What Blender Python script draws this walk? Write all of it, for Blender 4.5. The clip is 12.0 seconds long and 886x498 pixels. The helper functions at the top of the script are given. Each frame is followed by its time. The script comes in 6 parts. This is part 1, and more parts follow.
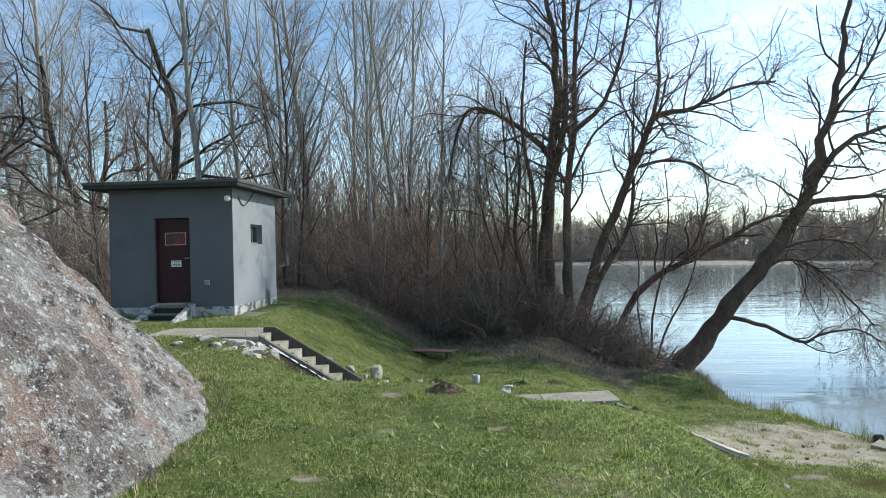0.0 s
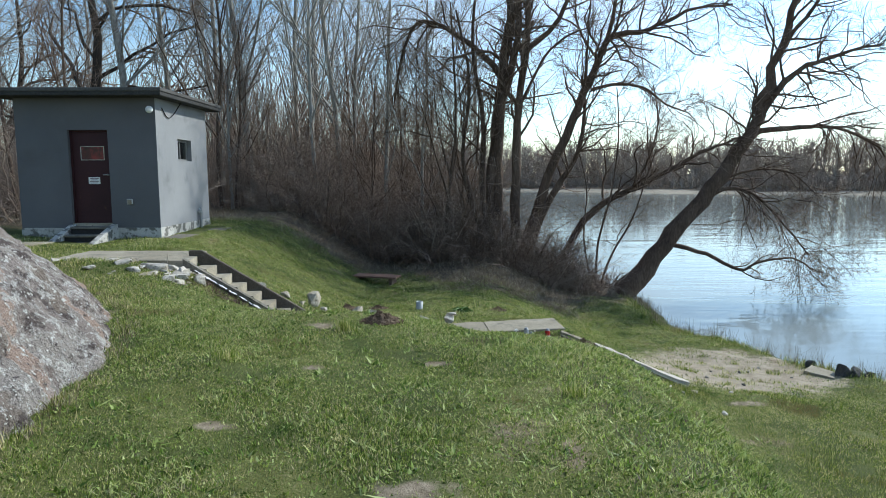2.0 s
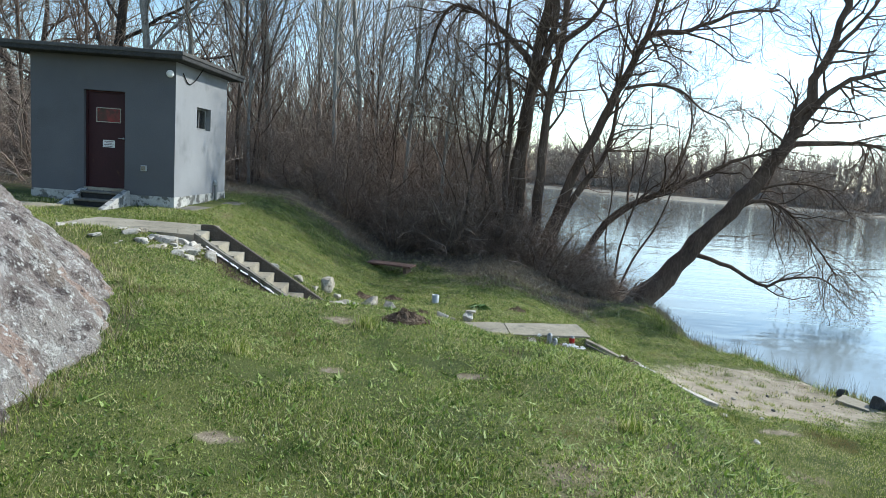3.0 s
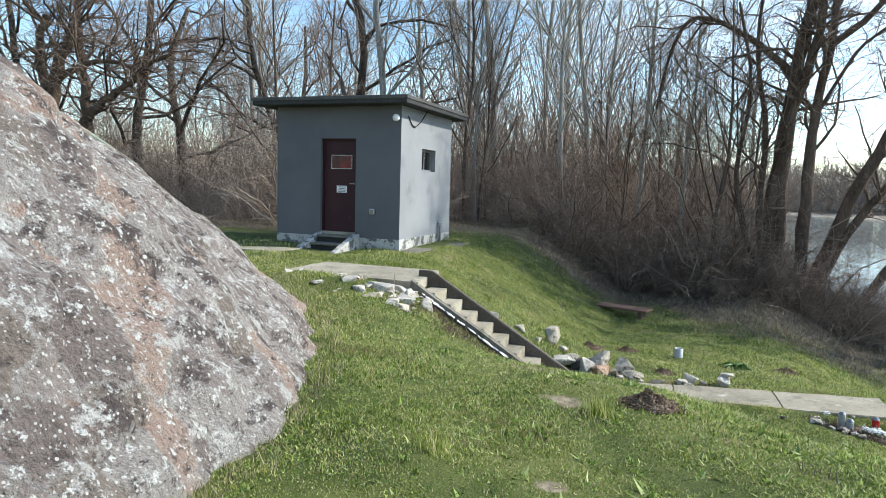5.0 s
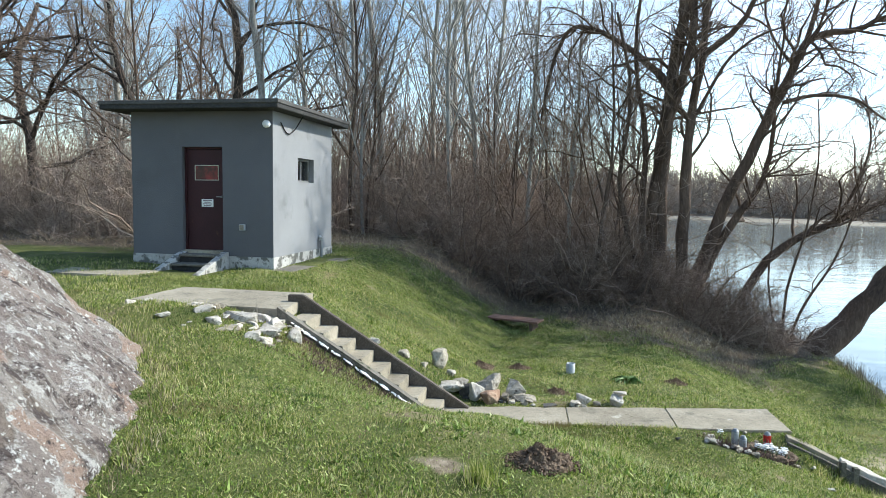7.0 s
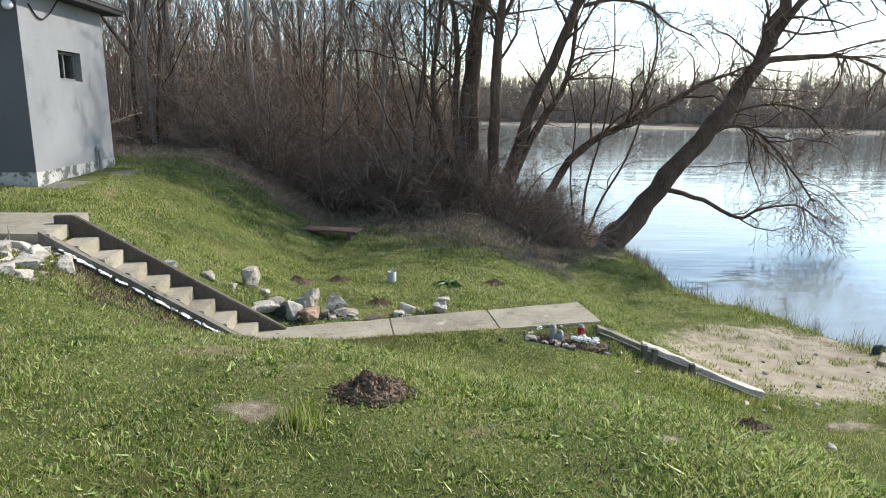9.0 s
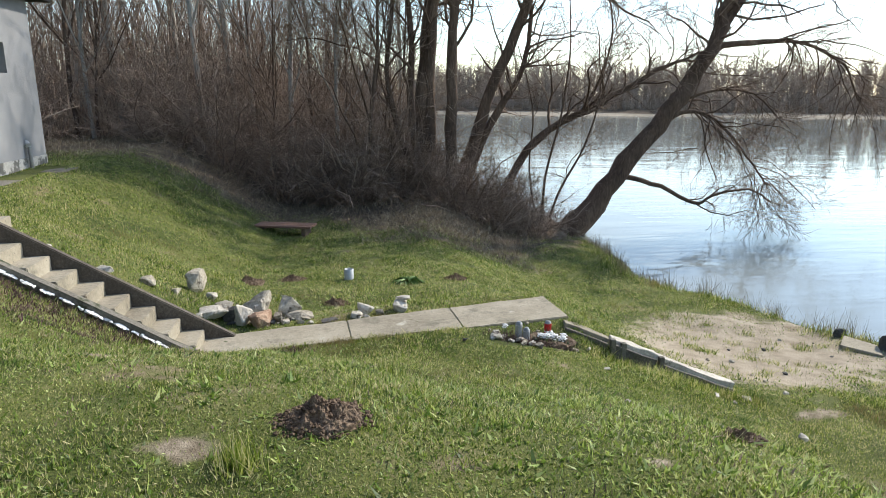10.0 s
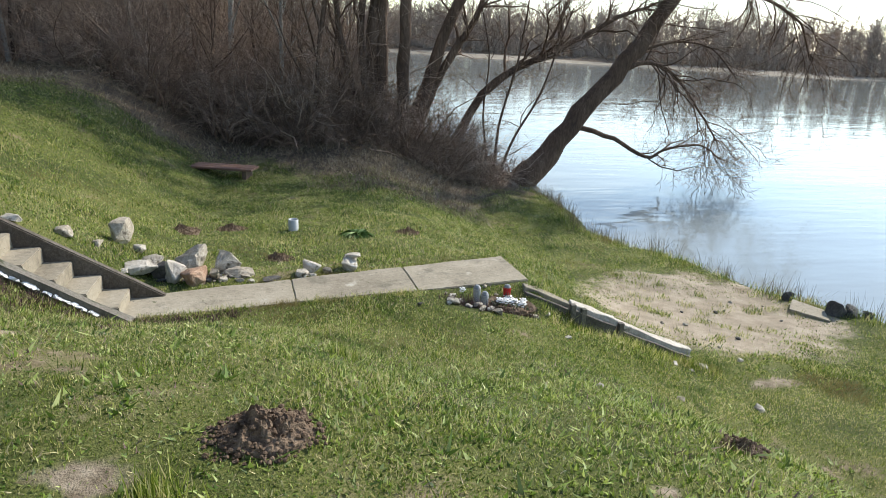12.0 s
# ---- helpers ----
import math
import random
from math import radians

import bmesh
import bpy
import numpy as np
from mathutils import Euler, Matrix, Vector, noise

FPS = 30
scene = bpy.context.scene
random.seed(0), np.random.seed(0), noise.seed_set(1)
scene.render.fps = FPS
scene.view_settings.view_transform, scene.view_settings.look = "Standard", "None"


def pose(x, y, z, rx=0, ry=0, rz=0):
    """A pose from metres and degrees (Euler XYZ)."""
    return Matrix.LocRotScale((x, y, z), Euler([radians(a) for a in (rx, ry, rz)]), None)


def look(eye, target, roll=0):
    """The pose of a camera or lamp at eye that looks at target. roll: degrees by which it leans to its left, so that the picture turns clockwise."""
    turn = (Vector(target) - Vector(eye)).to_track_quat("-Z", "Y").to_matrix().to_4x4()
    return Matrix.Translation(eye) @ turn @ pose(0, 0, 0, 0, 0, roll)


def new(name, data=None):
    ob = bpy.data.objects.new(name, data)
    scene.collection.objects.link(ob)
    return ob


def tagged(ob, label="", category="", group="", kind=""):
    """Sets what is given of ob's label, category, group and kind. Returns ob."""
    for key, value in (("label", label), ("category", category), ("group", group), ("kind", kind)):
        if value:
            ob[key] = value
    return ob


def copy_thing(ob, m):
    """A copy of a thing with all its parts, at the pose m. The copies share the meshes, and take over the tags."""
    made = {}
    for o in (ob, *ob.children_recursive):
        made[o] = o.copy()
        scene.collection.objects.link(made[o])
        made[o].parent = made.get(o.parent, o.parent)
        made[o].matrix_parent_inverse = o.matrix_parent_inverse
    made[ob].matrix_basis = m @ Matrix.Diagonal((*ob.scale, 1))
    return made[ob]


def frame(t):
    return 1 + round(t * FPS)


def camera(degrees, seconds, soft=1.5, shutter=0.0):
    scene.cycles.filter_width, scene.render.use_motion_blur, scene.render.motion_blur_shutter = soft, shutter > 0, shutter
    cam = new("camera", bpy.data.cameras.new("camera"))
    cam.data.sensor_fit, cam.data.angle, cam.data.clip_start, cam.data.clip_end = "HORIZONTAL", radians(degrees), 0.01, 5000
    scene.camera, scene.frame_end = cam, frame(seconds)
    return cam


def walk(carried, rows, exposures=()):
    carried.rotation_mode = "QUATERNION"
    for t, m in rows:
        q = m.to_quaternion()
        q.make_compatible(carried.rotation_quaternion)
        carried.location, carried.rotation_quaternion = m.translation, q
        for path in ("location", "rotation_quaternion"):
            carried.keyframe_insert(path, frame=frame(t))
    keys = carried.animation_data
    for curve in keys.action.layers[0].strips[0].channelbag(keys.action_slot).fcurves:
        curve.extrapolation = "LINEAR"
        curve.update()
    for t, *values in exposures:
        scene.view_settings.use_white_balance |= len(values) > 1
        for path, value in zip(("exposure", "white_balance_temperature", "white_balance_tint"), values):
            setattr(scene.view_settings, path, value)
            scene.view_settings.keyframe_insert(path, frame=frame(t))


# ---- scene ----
cam = camera(68.3, 12.0, soft=0.75)
PATH = [
    (0, (1.025, -0.561, 1.699), (0.881, 1.434, 1.698), -1.2),
    (0.5, (1.032, -0.558, 1.681), (1.014, 1.442, 1.668), 4.5),
    (1, (1.041, -0.43, 1.642), (1.146, 1.562, 1.494), 2.3),
    (1.5, (1.068, -0.142, 1.654), (1.108, 1.848, 1.454), 1.1),
    (2, (1.08, 0.104, 1.632), (1.093, 2.091, 1.4), -0.1),
    (2.5, (0.931, 0.433, 1.639), (1.046, 2.418, 1.418), 0.3),
    (3, (0.835, 0.705, 1.609), (0.821, 2.688, 1.345), 4.2),
    (3.5, (0.795, 1.037, 1.614), (0.599, 3.016, 1.399), 5.2),
    (3.7, (0.754, 1.144, 1.616), (0.402, 3.091, 1.328), 4.2),
    (5.3, (0.622, 2.062, 1.65), (-0.086, 3.924, 1.466), 1.4),
    (5.5, (0.584, 2.191, 1.631), (-0.133, 4.049, 1.45), 1.1),
    (6, (0.52, 2.526, 1.639), (-0.177, 4.389, 1.431), 0.0),
    (6.3, (0.534, 2.658, 1.672), (-0.168, 4.522, 1.492), 0.4),
    (6.5, (0.551, 2.743, 1.674), (-0.133, 4.616, 1.518), 0.3),
    (7, (0.64, 2.796, 1.711), (0.249, 4.75, 1.545), 0.9),
    (7.5, (0.668, 2.809, 1.695), (0.464, 4.789, 1.501), 0.9),
    (7.7, (0.695, 2.818, 1.676), (0.574, 4.796, 1.405), 0.7),
    (9.3, (0.572, 3.567, 1.603), (0.772, 5.51, 1.169), 0.8),
    (9.5, (0.614, 3.64, 1.614), (0.833, 5.585, 1.204), 0.7),
    (10, (0.63, 3.837, 1.579), (0.923, 5.761, 1.118), 0.1),
    (10.5, (0.55, 4.071, 1.569), (0.948, 5.968, 1.076), 0.3),
    (11, (0.537, 4.248, 1.549), (0.847, 6.137, 0.972), 0.5),
    (11.5, (0.571, 4.376, 1.569), (0.717, 6.278, 0.968), -0.1),
    (12, (0.609, 4.417, 1.595), (1.064, 6.262, 0.97), 3.1),
]

walk(cam, [(t, look(eye, target, roll)) for t, eye, target, roll in PATH],
     exposures=((0.0, 0.12, 6200, 3), (0.5, 0.0, 6200, 3), (1.0, -0.15, 6150, 3), (1.5, -0.08, 6150, 3), (2.5, 0.14, 6150, 3), (3.5, 0.34, 6150, 3),
                (5.5, 0.58, 6450, 5), (7.5, 0.58, 6400, 4), (9.5, 0.36, 6850, 9), (12.0, 0.34, 6900, 9)))

# ---- light: open sky with thin cloud, sun over the river ----
SUN_AZ, SUN_EL = 62.0, 38.0      # degrees clockwise from +y, and above the horizon
world = bpy.data.worlds.new("sky")
scene.world = world
world.use_nodes = True
wn, wl = world.node_tree.nodes, world.node_tree.links
background = wn["Background"]
sky = wn.new("ShaderNodeTexSky")
sky.sky_type, sky.sun_disc = "NISHITA", False
sky.sun_elevation, sky.sun_rotation = radians(SUN_EL), radians(SUN_AZ)
sky.air_density, sky.dust_density, sky.ozone_density = 1.1, 0.15, 2.6
wcoord = wn.new("ShaderNodeTexCoord")
wmap = wn.new("ShaderNodeMapping")
wmap.inputs["Scale"].default_value = (1.0, 1.0, 3.2)
cloud = wn.new("ShaderNodeTexNoise")
cloud.inputs["Scale"].default_value, cloud.inputs["Detail"].default_value = 2.3, 7.0
cloud.inputs["Roughness"].default_value = 0.55
cramp = wn.new("ShaderNodeValToRGB")
cramp.color_ramp.elements[0].position, cramp.color_ramp.elements[1].position = 0.53, 0.98
cloudmix = wn.new("ShaderNodeMixRGB")
cloudmix.inputs[2].default_value = (5.4, 5.8, 6.5, 1)
wl.new(wcoord.outputs["Generated"], wmap.inputs["Vector"])
wl.new(wmap.outputs["Vector"], cloud.inputs["Vector"])
toward = wn.new("ShaderNodeVectorMath")
toward.operation = "DOT_PRODUCT"
toward.inputs[1].default_value = (math.sin(radians(SUN_AZ)) * 0.9, math.cos(radians(SUN_AZ)) * 0.9, 0.30)
wl.new(wcoord.outputs["Generated"], toward.inputs[0])
haze = wn.new("ShaderNodeMath")
haze.operation, haze.inputs[1].default_value = "MULTIPLY_ADD", 0.16
wl.new(toward.outputs["Value"], haze.inputs[0])
wl.new(cloud.outputs["Fac"], haze.inputs[2])
height = wn.new("ShaderNodeSeparateXYZ")
wl.new(wcoord.outputs["Generated"], height.inputs[0])
low = wn.new("ShaderNodeMapRange")
low.inputs["From Min"].default_value, low.inputs["From Max"].default_value = 0.0, 0.30
low.inputs["To Min"].default_value, low.inputs["To Max"].default_value = 0.05, 0.0
wl.new(height.outputs["Z"], low.inputs["Value"])
veil = wn.new("ShaderNodeMath")
veil.operation = "ADD"
wl.new(haze.outputs[0], veil.inputs[0])
wl.new(low.outputs["Result"], veil.inputs[1])
wl.new(veil.outputs[0], cramp.inputs["Fac"])
wl.new(cramp.outputs["Color"], cloudmix.inputs[0])
wl.new(sky.outputs["Color"], cloudmix.inputs[1])
glow = wn.new("ShaderNodeMapRange")
glow.interpolation_type = "SMOOTHSTEP"
glow.inputs["From Min"].default_value, glow.inputs["From Max"].default_value = 0.35, 0.95
glow.inputs["To Min"].default_value, glow.inputs["To Max"].default_value = 1.0, 1.6
wl.new(toward.outputs["Value"], glow.inputs["Value"])
bright = wn.new("ShaderNodeVectorMath")
bright.operation = "SCALE"
wl.new(cloudmix.outputs["Color"], bright.inputs[0])
wl.new(glow.outputs["Result"], bright.inputs["Scale"])
wl.new(bright.outputs["Vector"], background.inputs["Color"])
background.inputs["Strength"].default_value = 0.17

sun = new("sun", bpy.data.lights.new("sun", "SUN"))
sun.data.energy, sun.data.angle, sun.data.color = 4.7, radians(0.6), (1.0, 0.96, 0.90)
az, el = radians(SUN_AZ), radians(SUN_EL)
sun_way = Vector((math.sin(az) * math.cos(el), math.cos(az) * math.cos(el), math.sin(el)))
sun.matrix_world = look(Vector((8, 14, 4)) + sun_way * 60, (8, 14, 4))


# ---- materials ----
def surface(name, cols, scale=(1.2, 30.0), rough=0.85, bump=0.35, metal=0.0, spread=0.5, spec=0.3, by_random=0.0, stretch=None, space="Object", dist=0.02):
    """A mottled surface: colours from dark to light picked by a coarse and a fine noise, with fine relief."""
    m = bpy.data.materials.new(name)
    m.use_nodes = True
    n, l = m.node_tree.nodes, m.node_tree.links
    b = n["Principled BSDF"]
    co = n.new("ShaderNodeTexCoord").outputs["Object"] if space == "Object" else n.new("ShaderNodeNewGeometry").outputs["Position"]
    if stretch:
        mp = n.new("ShaderNodeMapping")
        mp.inputs["Scale"].default_value = stretch
        l.new(co, mp.inputs["Vector"])
        co = mp.outputs["Vector"]
    a, f = n.new("ShaderNodeTexNoise"), n.new("ShaderNodeTexNoise")
    for node, sc, det in ((a, scale[0], 5.0), (f, scale[1], 6.0)):
        node.inputs["Scale"].default_value, node.inputs["Detail"].default_value = sc, det
        node.inputs["Roughness"].default_value = 0.62
        l.new(co, node.inputs["Vector"])
    mix = n.new("ShaderNodeMath")
    mix.operation = "MULTIPLY_ADD"
    mix.inputs[1].default_value = 1 - spread
    half = n.new("ShaderNodeMath")
    half.operation = "MULTIPLY"
    half.inputs[1].default_value = spread
    l.new(f.outputs["Fac"], half.inputs[0])
    l.new(a.outputs["Fac"], mix.inputs[0])
    l.new(half.outputs[0], mix.inputs[2])
    value = mix.outputs[0]
    if by_random:
        rnd = n.new("ShaderNodeObjectInfo").outputs["Random"] if by_random > 0 else n.new("ShaderNodeNewGeometry").outputs["Random Per Island"]
        r = n.new("ShaderNodeMath")
        r.operation = "MULTIPLY_ADD"
        r.inputs[1].default_value, r.inputs[2].default_value = abs(by_random), -abs(by_random) / 2
        add = n.new("ShaderNodeMath")
        add.operation = "ADD"
        l.new(rnd, r.inputs[0])
        l.new(r.outputs[0], add.inputs[0])
        l.new(value, add.inputs[1])
        value = add.outputs[0]
    ramp = n.new("ShaderNodeValToRGB")
    el_ = ramp.color_ramp.elements
    while len(el_) < len(cols):
        el_.new(0.5)
    for i, c in enumerate(cols):
        el_[i].position, el_[i].color = 0.32 + 0.36 * i / max(1, len(cols) - 1), (*c, 1)
    l.new(value, ramp.inputs["Fac"])
    l.new(ramp.outputs["Color"], b.inputs["Base Color"])
    bp = n.new("ShaderNodeBump")
    bp.inputs["Strength"].default_value, bp.inputs["Distance"].default_value = bump, dist
    l.new(f.outputs["Fac"], bp.inputs["Height"])
    l.new(bp.outputs["Normal"], b.inputs["Normal"])
    b.inputs["Roughness"].default_value, b.inputs["Metallic"].default_value = rough, metal
    b.inputs["Specular IOR Level"].default_value = spec
    return m


def flecked(m, colour, scale, edge, soft=0.03, rough=0.9, space="Object", detail=4.0, seed=0.0, squash=(1, 1, 1), grit=0.6):
    """Adds flecks or patches of one more colour (lichen, whitewash, stains) to a material."""
    n, l = m.node_tree.nodes, m.node_tree.links
    b = n["Principled BSDF"]
    old = b.inputs["Base Color"].links[0].from_socket
    t = n.new("ShaderNodeTexNoise")
    t.inputs["Scale"].default_value, t.inputs["Detail"].default_value, t.inputs["Roughness"].default_value = scale, detail, grit
    mp = n.new("ShaderNodeMapping")
    mp.inputs["Location"].default_value = (seed, seed * 0.7, seed * 1.3)
    mp.inputs["Scale"].default_value = squash
    mp.inputs["Rotation"].default_value = (0.5, 0.3, 0.4) if squash[0] != squash[1] else (0, 0, 0)
    l.new(n.new("ShaderNodeTexCoord").outputs["Object"] if space == "Object" else n.new("ShaderNodeNewGeometry").outputs["Position"], mp.inputs["Vector"])
    l.new(mp.outputs["Vector"], t.inputs["Vector"])
    ramp = n.new("ShaderNodeValToRGB")
    ramp.color_ramp.elements[0].position, ramp.color_ramp.elements[1].position = edge, edge + soft
    l.new(t.outputs["Fac"], ramp.inputs["Fac"])
    mix = n.new("ShaderNodeMixRGB")
    mix.inputs[2].default_value = (*colour, 1)
    l.new(ramp.outputs["Color"], mix.inputs[0])
    l.new(old, mix.inputs[1])
    l.new(mix.outputs["Color"], b.inputs["Base Color"])
    return m


M_GROUND = surface("lawn_soil", [(0.020, 0.027, 0.006), (0.054, 0.070, 0.014), (0.12, 0.13, 0.032), (0.28, 0.235, 0.12)], (0.9, 75.0), 0.95, 0.6, space="World", dist=0.03)
M_GRASS = flecked(flecked(surface("grass_blades", [(0.065, 0.105, 0.012), (0.185, 0.258, 0.032), (0.36, 0.405, 0.085), (0.70, 0.61, 0.33)], (0.8, 9.0), 0.5, 0.0, by_random=-0.5, space="World", spec=0.35), (0.040, 0.095, 0.012), 1.5, 0.57, 0.12, 0.6, "World", seed=2.0), (0.23, 0.185, 0.075), 1.1, 0.57, 0.14, 0.6, "World", seed=9.0)
def let_light_through(m, share):
    """Thin leaves: part of the light passes through the blade."""
    n, l = m.node_tree.nodes, m.node_tree.links
    b, out = n["Principled BSDF"], n["Material Output"]
    tr = n.new("ShaderNodeBsdfTranslucent")
    l.new(b.inputs["Base Color"].links[0].from_socket, tr.inputs["Color"])
    mix = n.new("ShaderNodeMixShader")
    mix.inputs[0].default_value = share
    l.new(b.outputs[0], mix.inputs[1])
    l.new(tr.outputs[0], mix.inputs[2])
    l.new(mix.outputs[0], out.inputs["Surface"])


let_light_through(M_GRASS, 0.42)
M_WEED = surface("dead_nettle", [(0.085, 0.045, 0.048), (0.17, 0.095, 0.10), (0.17, 0.15, 0.07)], (2.0, 12.0), 0.8, 0.0, by_random=-0.3, space="World")
M_WEED_PALE = surface("faded_dead_nettle", [(0.16, 0.10, 0.085), (0.25, 0.16, 0.145), (0.20, 0.22, 0.08)], (2.0, 12.0), 0.8, 0.0, by_random=-0.3, space="World")
M_SAND = surface("pale_river_sand", [(0.17, 0.145, 0.11), (0.25, 0.215, 0.165), (0.42, 0.37, 0.29)], (0.05, 0.8), 0.95, 0.2)
M_CLOVER = surface("clover_leaves", [(0.055, 0.10, 0.014), (0.145, 0.235, 0.034), (0.30, 0.40, 0.085), (0.50, 0.55, 0.22)], (1.2, 9.0), 0.5, 0.0, by_random=-0.5, space="World", spec=0.4)
let_light_through(M_CLOVER, 0.4)
M_CLOVER_PALE = surface("pale_clover", [(0.12, 0.17, 0.03), (0.26, 0.34, 0.06), (0.44, 0.52, 0.13), (0.60, 0.64, 0.28)], (1.2, 9.0), 0.5, 0.0, by_random=-0.5, space="World", spec=0.4)
let_light_through(M_CLOVER_PALE, 0.4)
M_LITTER = surface("dry_stalks", [(0.14, 0.105, 0.065), (0.28, 0.22, 0.145), (0.44, 0.37, 0.26)], (2.0, 12.0), 0.9, 0.0, by_random=-0.4, space="World")
M_EARTH = surface("molehill_earth", [(0.05, 0.031, 0.02), (0.125, 0.082, 0.052), (0.22, 0.155, 0.105)], (6.0, 40.0), 0.95, 0.9, by_random=-0.2)
M_CONCRETE = surface("weathered_concrete", [(0.19, 0.162, 0.118), (0.30, 0.262, 0.196), (0.40, 0.355, 0.275)], (1.3, 26.0), 0.92, 0.35, by_random=0.10, spread=0.38)
flecked(M_CONCRETE, (0.125, 0.115, 0.085), 2.2, 0.56, 0.16, detail=10.0, grit=0.7)
flecked(M_CONCRETE, (0.46, 0.425, 0.35), 3.1, 0.60, 0.10, detail=9.0, seed=4.0, grit=0.7)
flecked(M_CONCRETE, (0.075, 0.085, 0.035), 5.0, 0.66, 0.05, detail=8.0, seed=7.5)
flecked(M_CONCRETE, (0.09, 0.078, 0.062), 34.0, 0.64, 0.05, detail=4.0, seed=2.5)
M_CONCRETE_DARK = flecked(surface("mossy_concrete", [(0.085, 0.075, 0.06), (0.16, 0.145, 0.12), (0.25, 0.23, 0.19)], (2.0, 40.0), 0.92, 0.5), (0.05, 0.055, 0.03), 4.0, 0.58, 0.08)
# one grey render twice: the front's shade and side's sunlight are in the colour
M_RENDER_SHADED = flecked(surface("dark_grey_render", [(0.101, 0.101, 0.108), (0.124, 0.123, 0.131), (0.146, 0.144, 0.151)], (0.7, 55.0), 0.9, 0.5, spread=0.35), (0.112, 0.110, 0.114), 1.1, 0.58, 0.2)
M_RENDER_SUNLIT = flecked(surface("pale_grey_render", [(0.215, 0.217, 0.222), (0.26, 0.262, 0.268), (0.30, 0.302, 0.308)], (0.8, 55.0), 0.9, 0.4, spread=0.35), (0.195, 0.197, 0.202), 1.3, 0.57, 0.12)
M_PLINTH = flecked(surface("dirty_whitewash", [(0.30, 0.285, 0.26), (0.46, 0.445, 0.41), (0.60, 0.585, 0.55)], (1.6, 40.0), 0.95, 0.8), (0.15, 0.145, 0.13), 5.5, 0.485, 0.07, detail=9.0)
M_ROOF = surface("bitumen_roof", [(0.02, 0.02, 0.021), (0.04, 0.039, 0.038), (0.075, 0.072, 0.068)], (1.5, 30.0), 0.85, 0.5)
M_PARAPET = surface("brownish_concrete", [(0.050, 0.041, 0.033), (0.095, 0.080, 0.064), (0.17, 0.148, 0.122)], (2.0, 40.0), 0.92, 0.6)
M_ROOF_EDGE = surface("weathered_roof_kerb", [(0.05, 0.046, 0.042), (0.09, 0.085, 0.08), (0.14, 0.135, 0.125)], (2.0, 40.0), 0.92, 0.5)
M_STEP = flecked(surface("dark_worn_steps", [(0.05, 0.045, 0.037), (0.11, 0.10, 0.083), (0.19, 0.175, 0.148)], (4.0, 40.0), 0.92, 0.6), (0.20, 0.19, 0.16), 7.0, 0.62, 0.05)
M_DOOR = flecked(surface("brown_painted_steel", [(0.024, 0.006, 0.008), (0.036, 0.009, 0.012), (0.05, 0.014, 0.016)], (1.5, 30.0), 0.62, 0.15), (0.06, 0.025, 0.015), 5.0, 0.66, 0.06)
M_WHITE = surface("white_paint", [(0.62, 0.61, 0.58), (0.75, 0.74, 0.72), (0.82, 0.82, 0.80)], (3.0, 40.0), 0.6, 0.1)
M_PALE_METAL = surface("galvanised_pipe", [(0.30, 0.31, 0.31), (0.42, 0.43, 0.43), (0.55, 0.55, 0.54)], (5.0, 50.0), 0.55, 0.1, metal=0.35)
M_STEEL = surface("dull_steel", [(0.22, 0.22, 0.22), (0.34, 0.34, 0.33)], (6.0, 40.0), 0.5, 0.1, metal=0.7)
M_BLACK = surface("black_rubber", [(0.008, 0.008, 0.008), (0.02, 0.02, 0.02)], (5.0, 50.0), 0.6, 0.1)
M_INK = surface("printed_grey", [(0.20, 0.16, 0.17), (0.28, 0.22, 0.23)], (5.0, 50.0), 0.8, 0.0)
M_WOOD = surface("worn_red_brown_plank", [(0.13, 0.065, 0.048), (0.22, 0.125, 0.092), (0.33, 0.215, 0.165)], (3.0, 40.0), 0.8, 0.4, stretch=(1, 8, 8))
M_STONE = flecked(surface("limestone", [(0.20, 0.168, 0.125), (0.36, 0.315, 0.248), (0.52, 0.47, 0.39)], (3.0, 28.0), 0.92, 0.8, by_random=0.25), (0.12, 0.10, 0.075), 5.0, 0.60, 0.06)
M_STONE_WHITE = flecked(surface("chalky_white_stone", [(0.30, 0.26, 0.205), (0.46, 0.415, 0.35), (0.62, 0.585, 0.52)], (3.0, 28.0), 0.92, 0.7), (0.20, 0.18, 0.14), 6.0, 0.62, 0.05)
M_STONE_RED = surface("reddish_stone", [(0.20, 0.12, 0.075), (0.34, 0.22, 0.15), (0.42, 0.32, 0.24)], (3.0, 28.0), 0.92, 0.8)
M_STONE_DARK = surface("dark_wet_stone", [(0.03, 0.03, 0.028), (0.07, 0.065, 0.06), (0.13, 0.12, 0.11)], (3.0, 28.0), 0.75, 0.7)
M_BARK = surface("brown_bark", [(0.050, 0.034, 0.026), (0.118, 0.080, 0.058), (0.21, 0.15, 0.11)], (2.5, 18.0), 0.95, 0.9, stretch=(1, 1, 0.25), dist=0.05)
M_BARK_DARK = surface("dark_wet_bark", [(0.030, 0.024, 0.020), (0.062, 0.050, 0.041), (0.11, 0.09, 0.074)], (2.5, 18.0), 0.95, 0.9, stretch=(1, 1, 0.25), dist=0.05)
M_BARK_PALE = surface("pale_poplar_bark", [(0.19, 0.178, 0.155), (0.36, 0.343, 0.305), (0.53, 0.508, 0.46)], (2.0, 14.0), 0.95, 0.8, stretch=(1, 1, 0.35), dist=0.04)
M_TWIG = surface("brown_twigs", [(0.125, 0.086, 0.064), (0.22, 0.155, 0.117), (0.33, 0.245, 0.19)], (0.6, 6.0), 0.9, 0.0, by_random=-0.3)
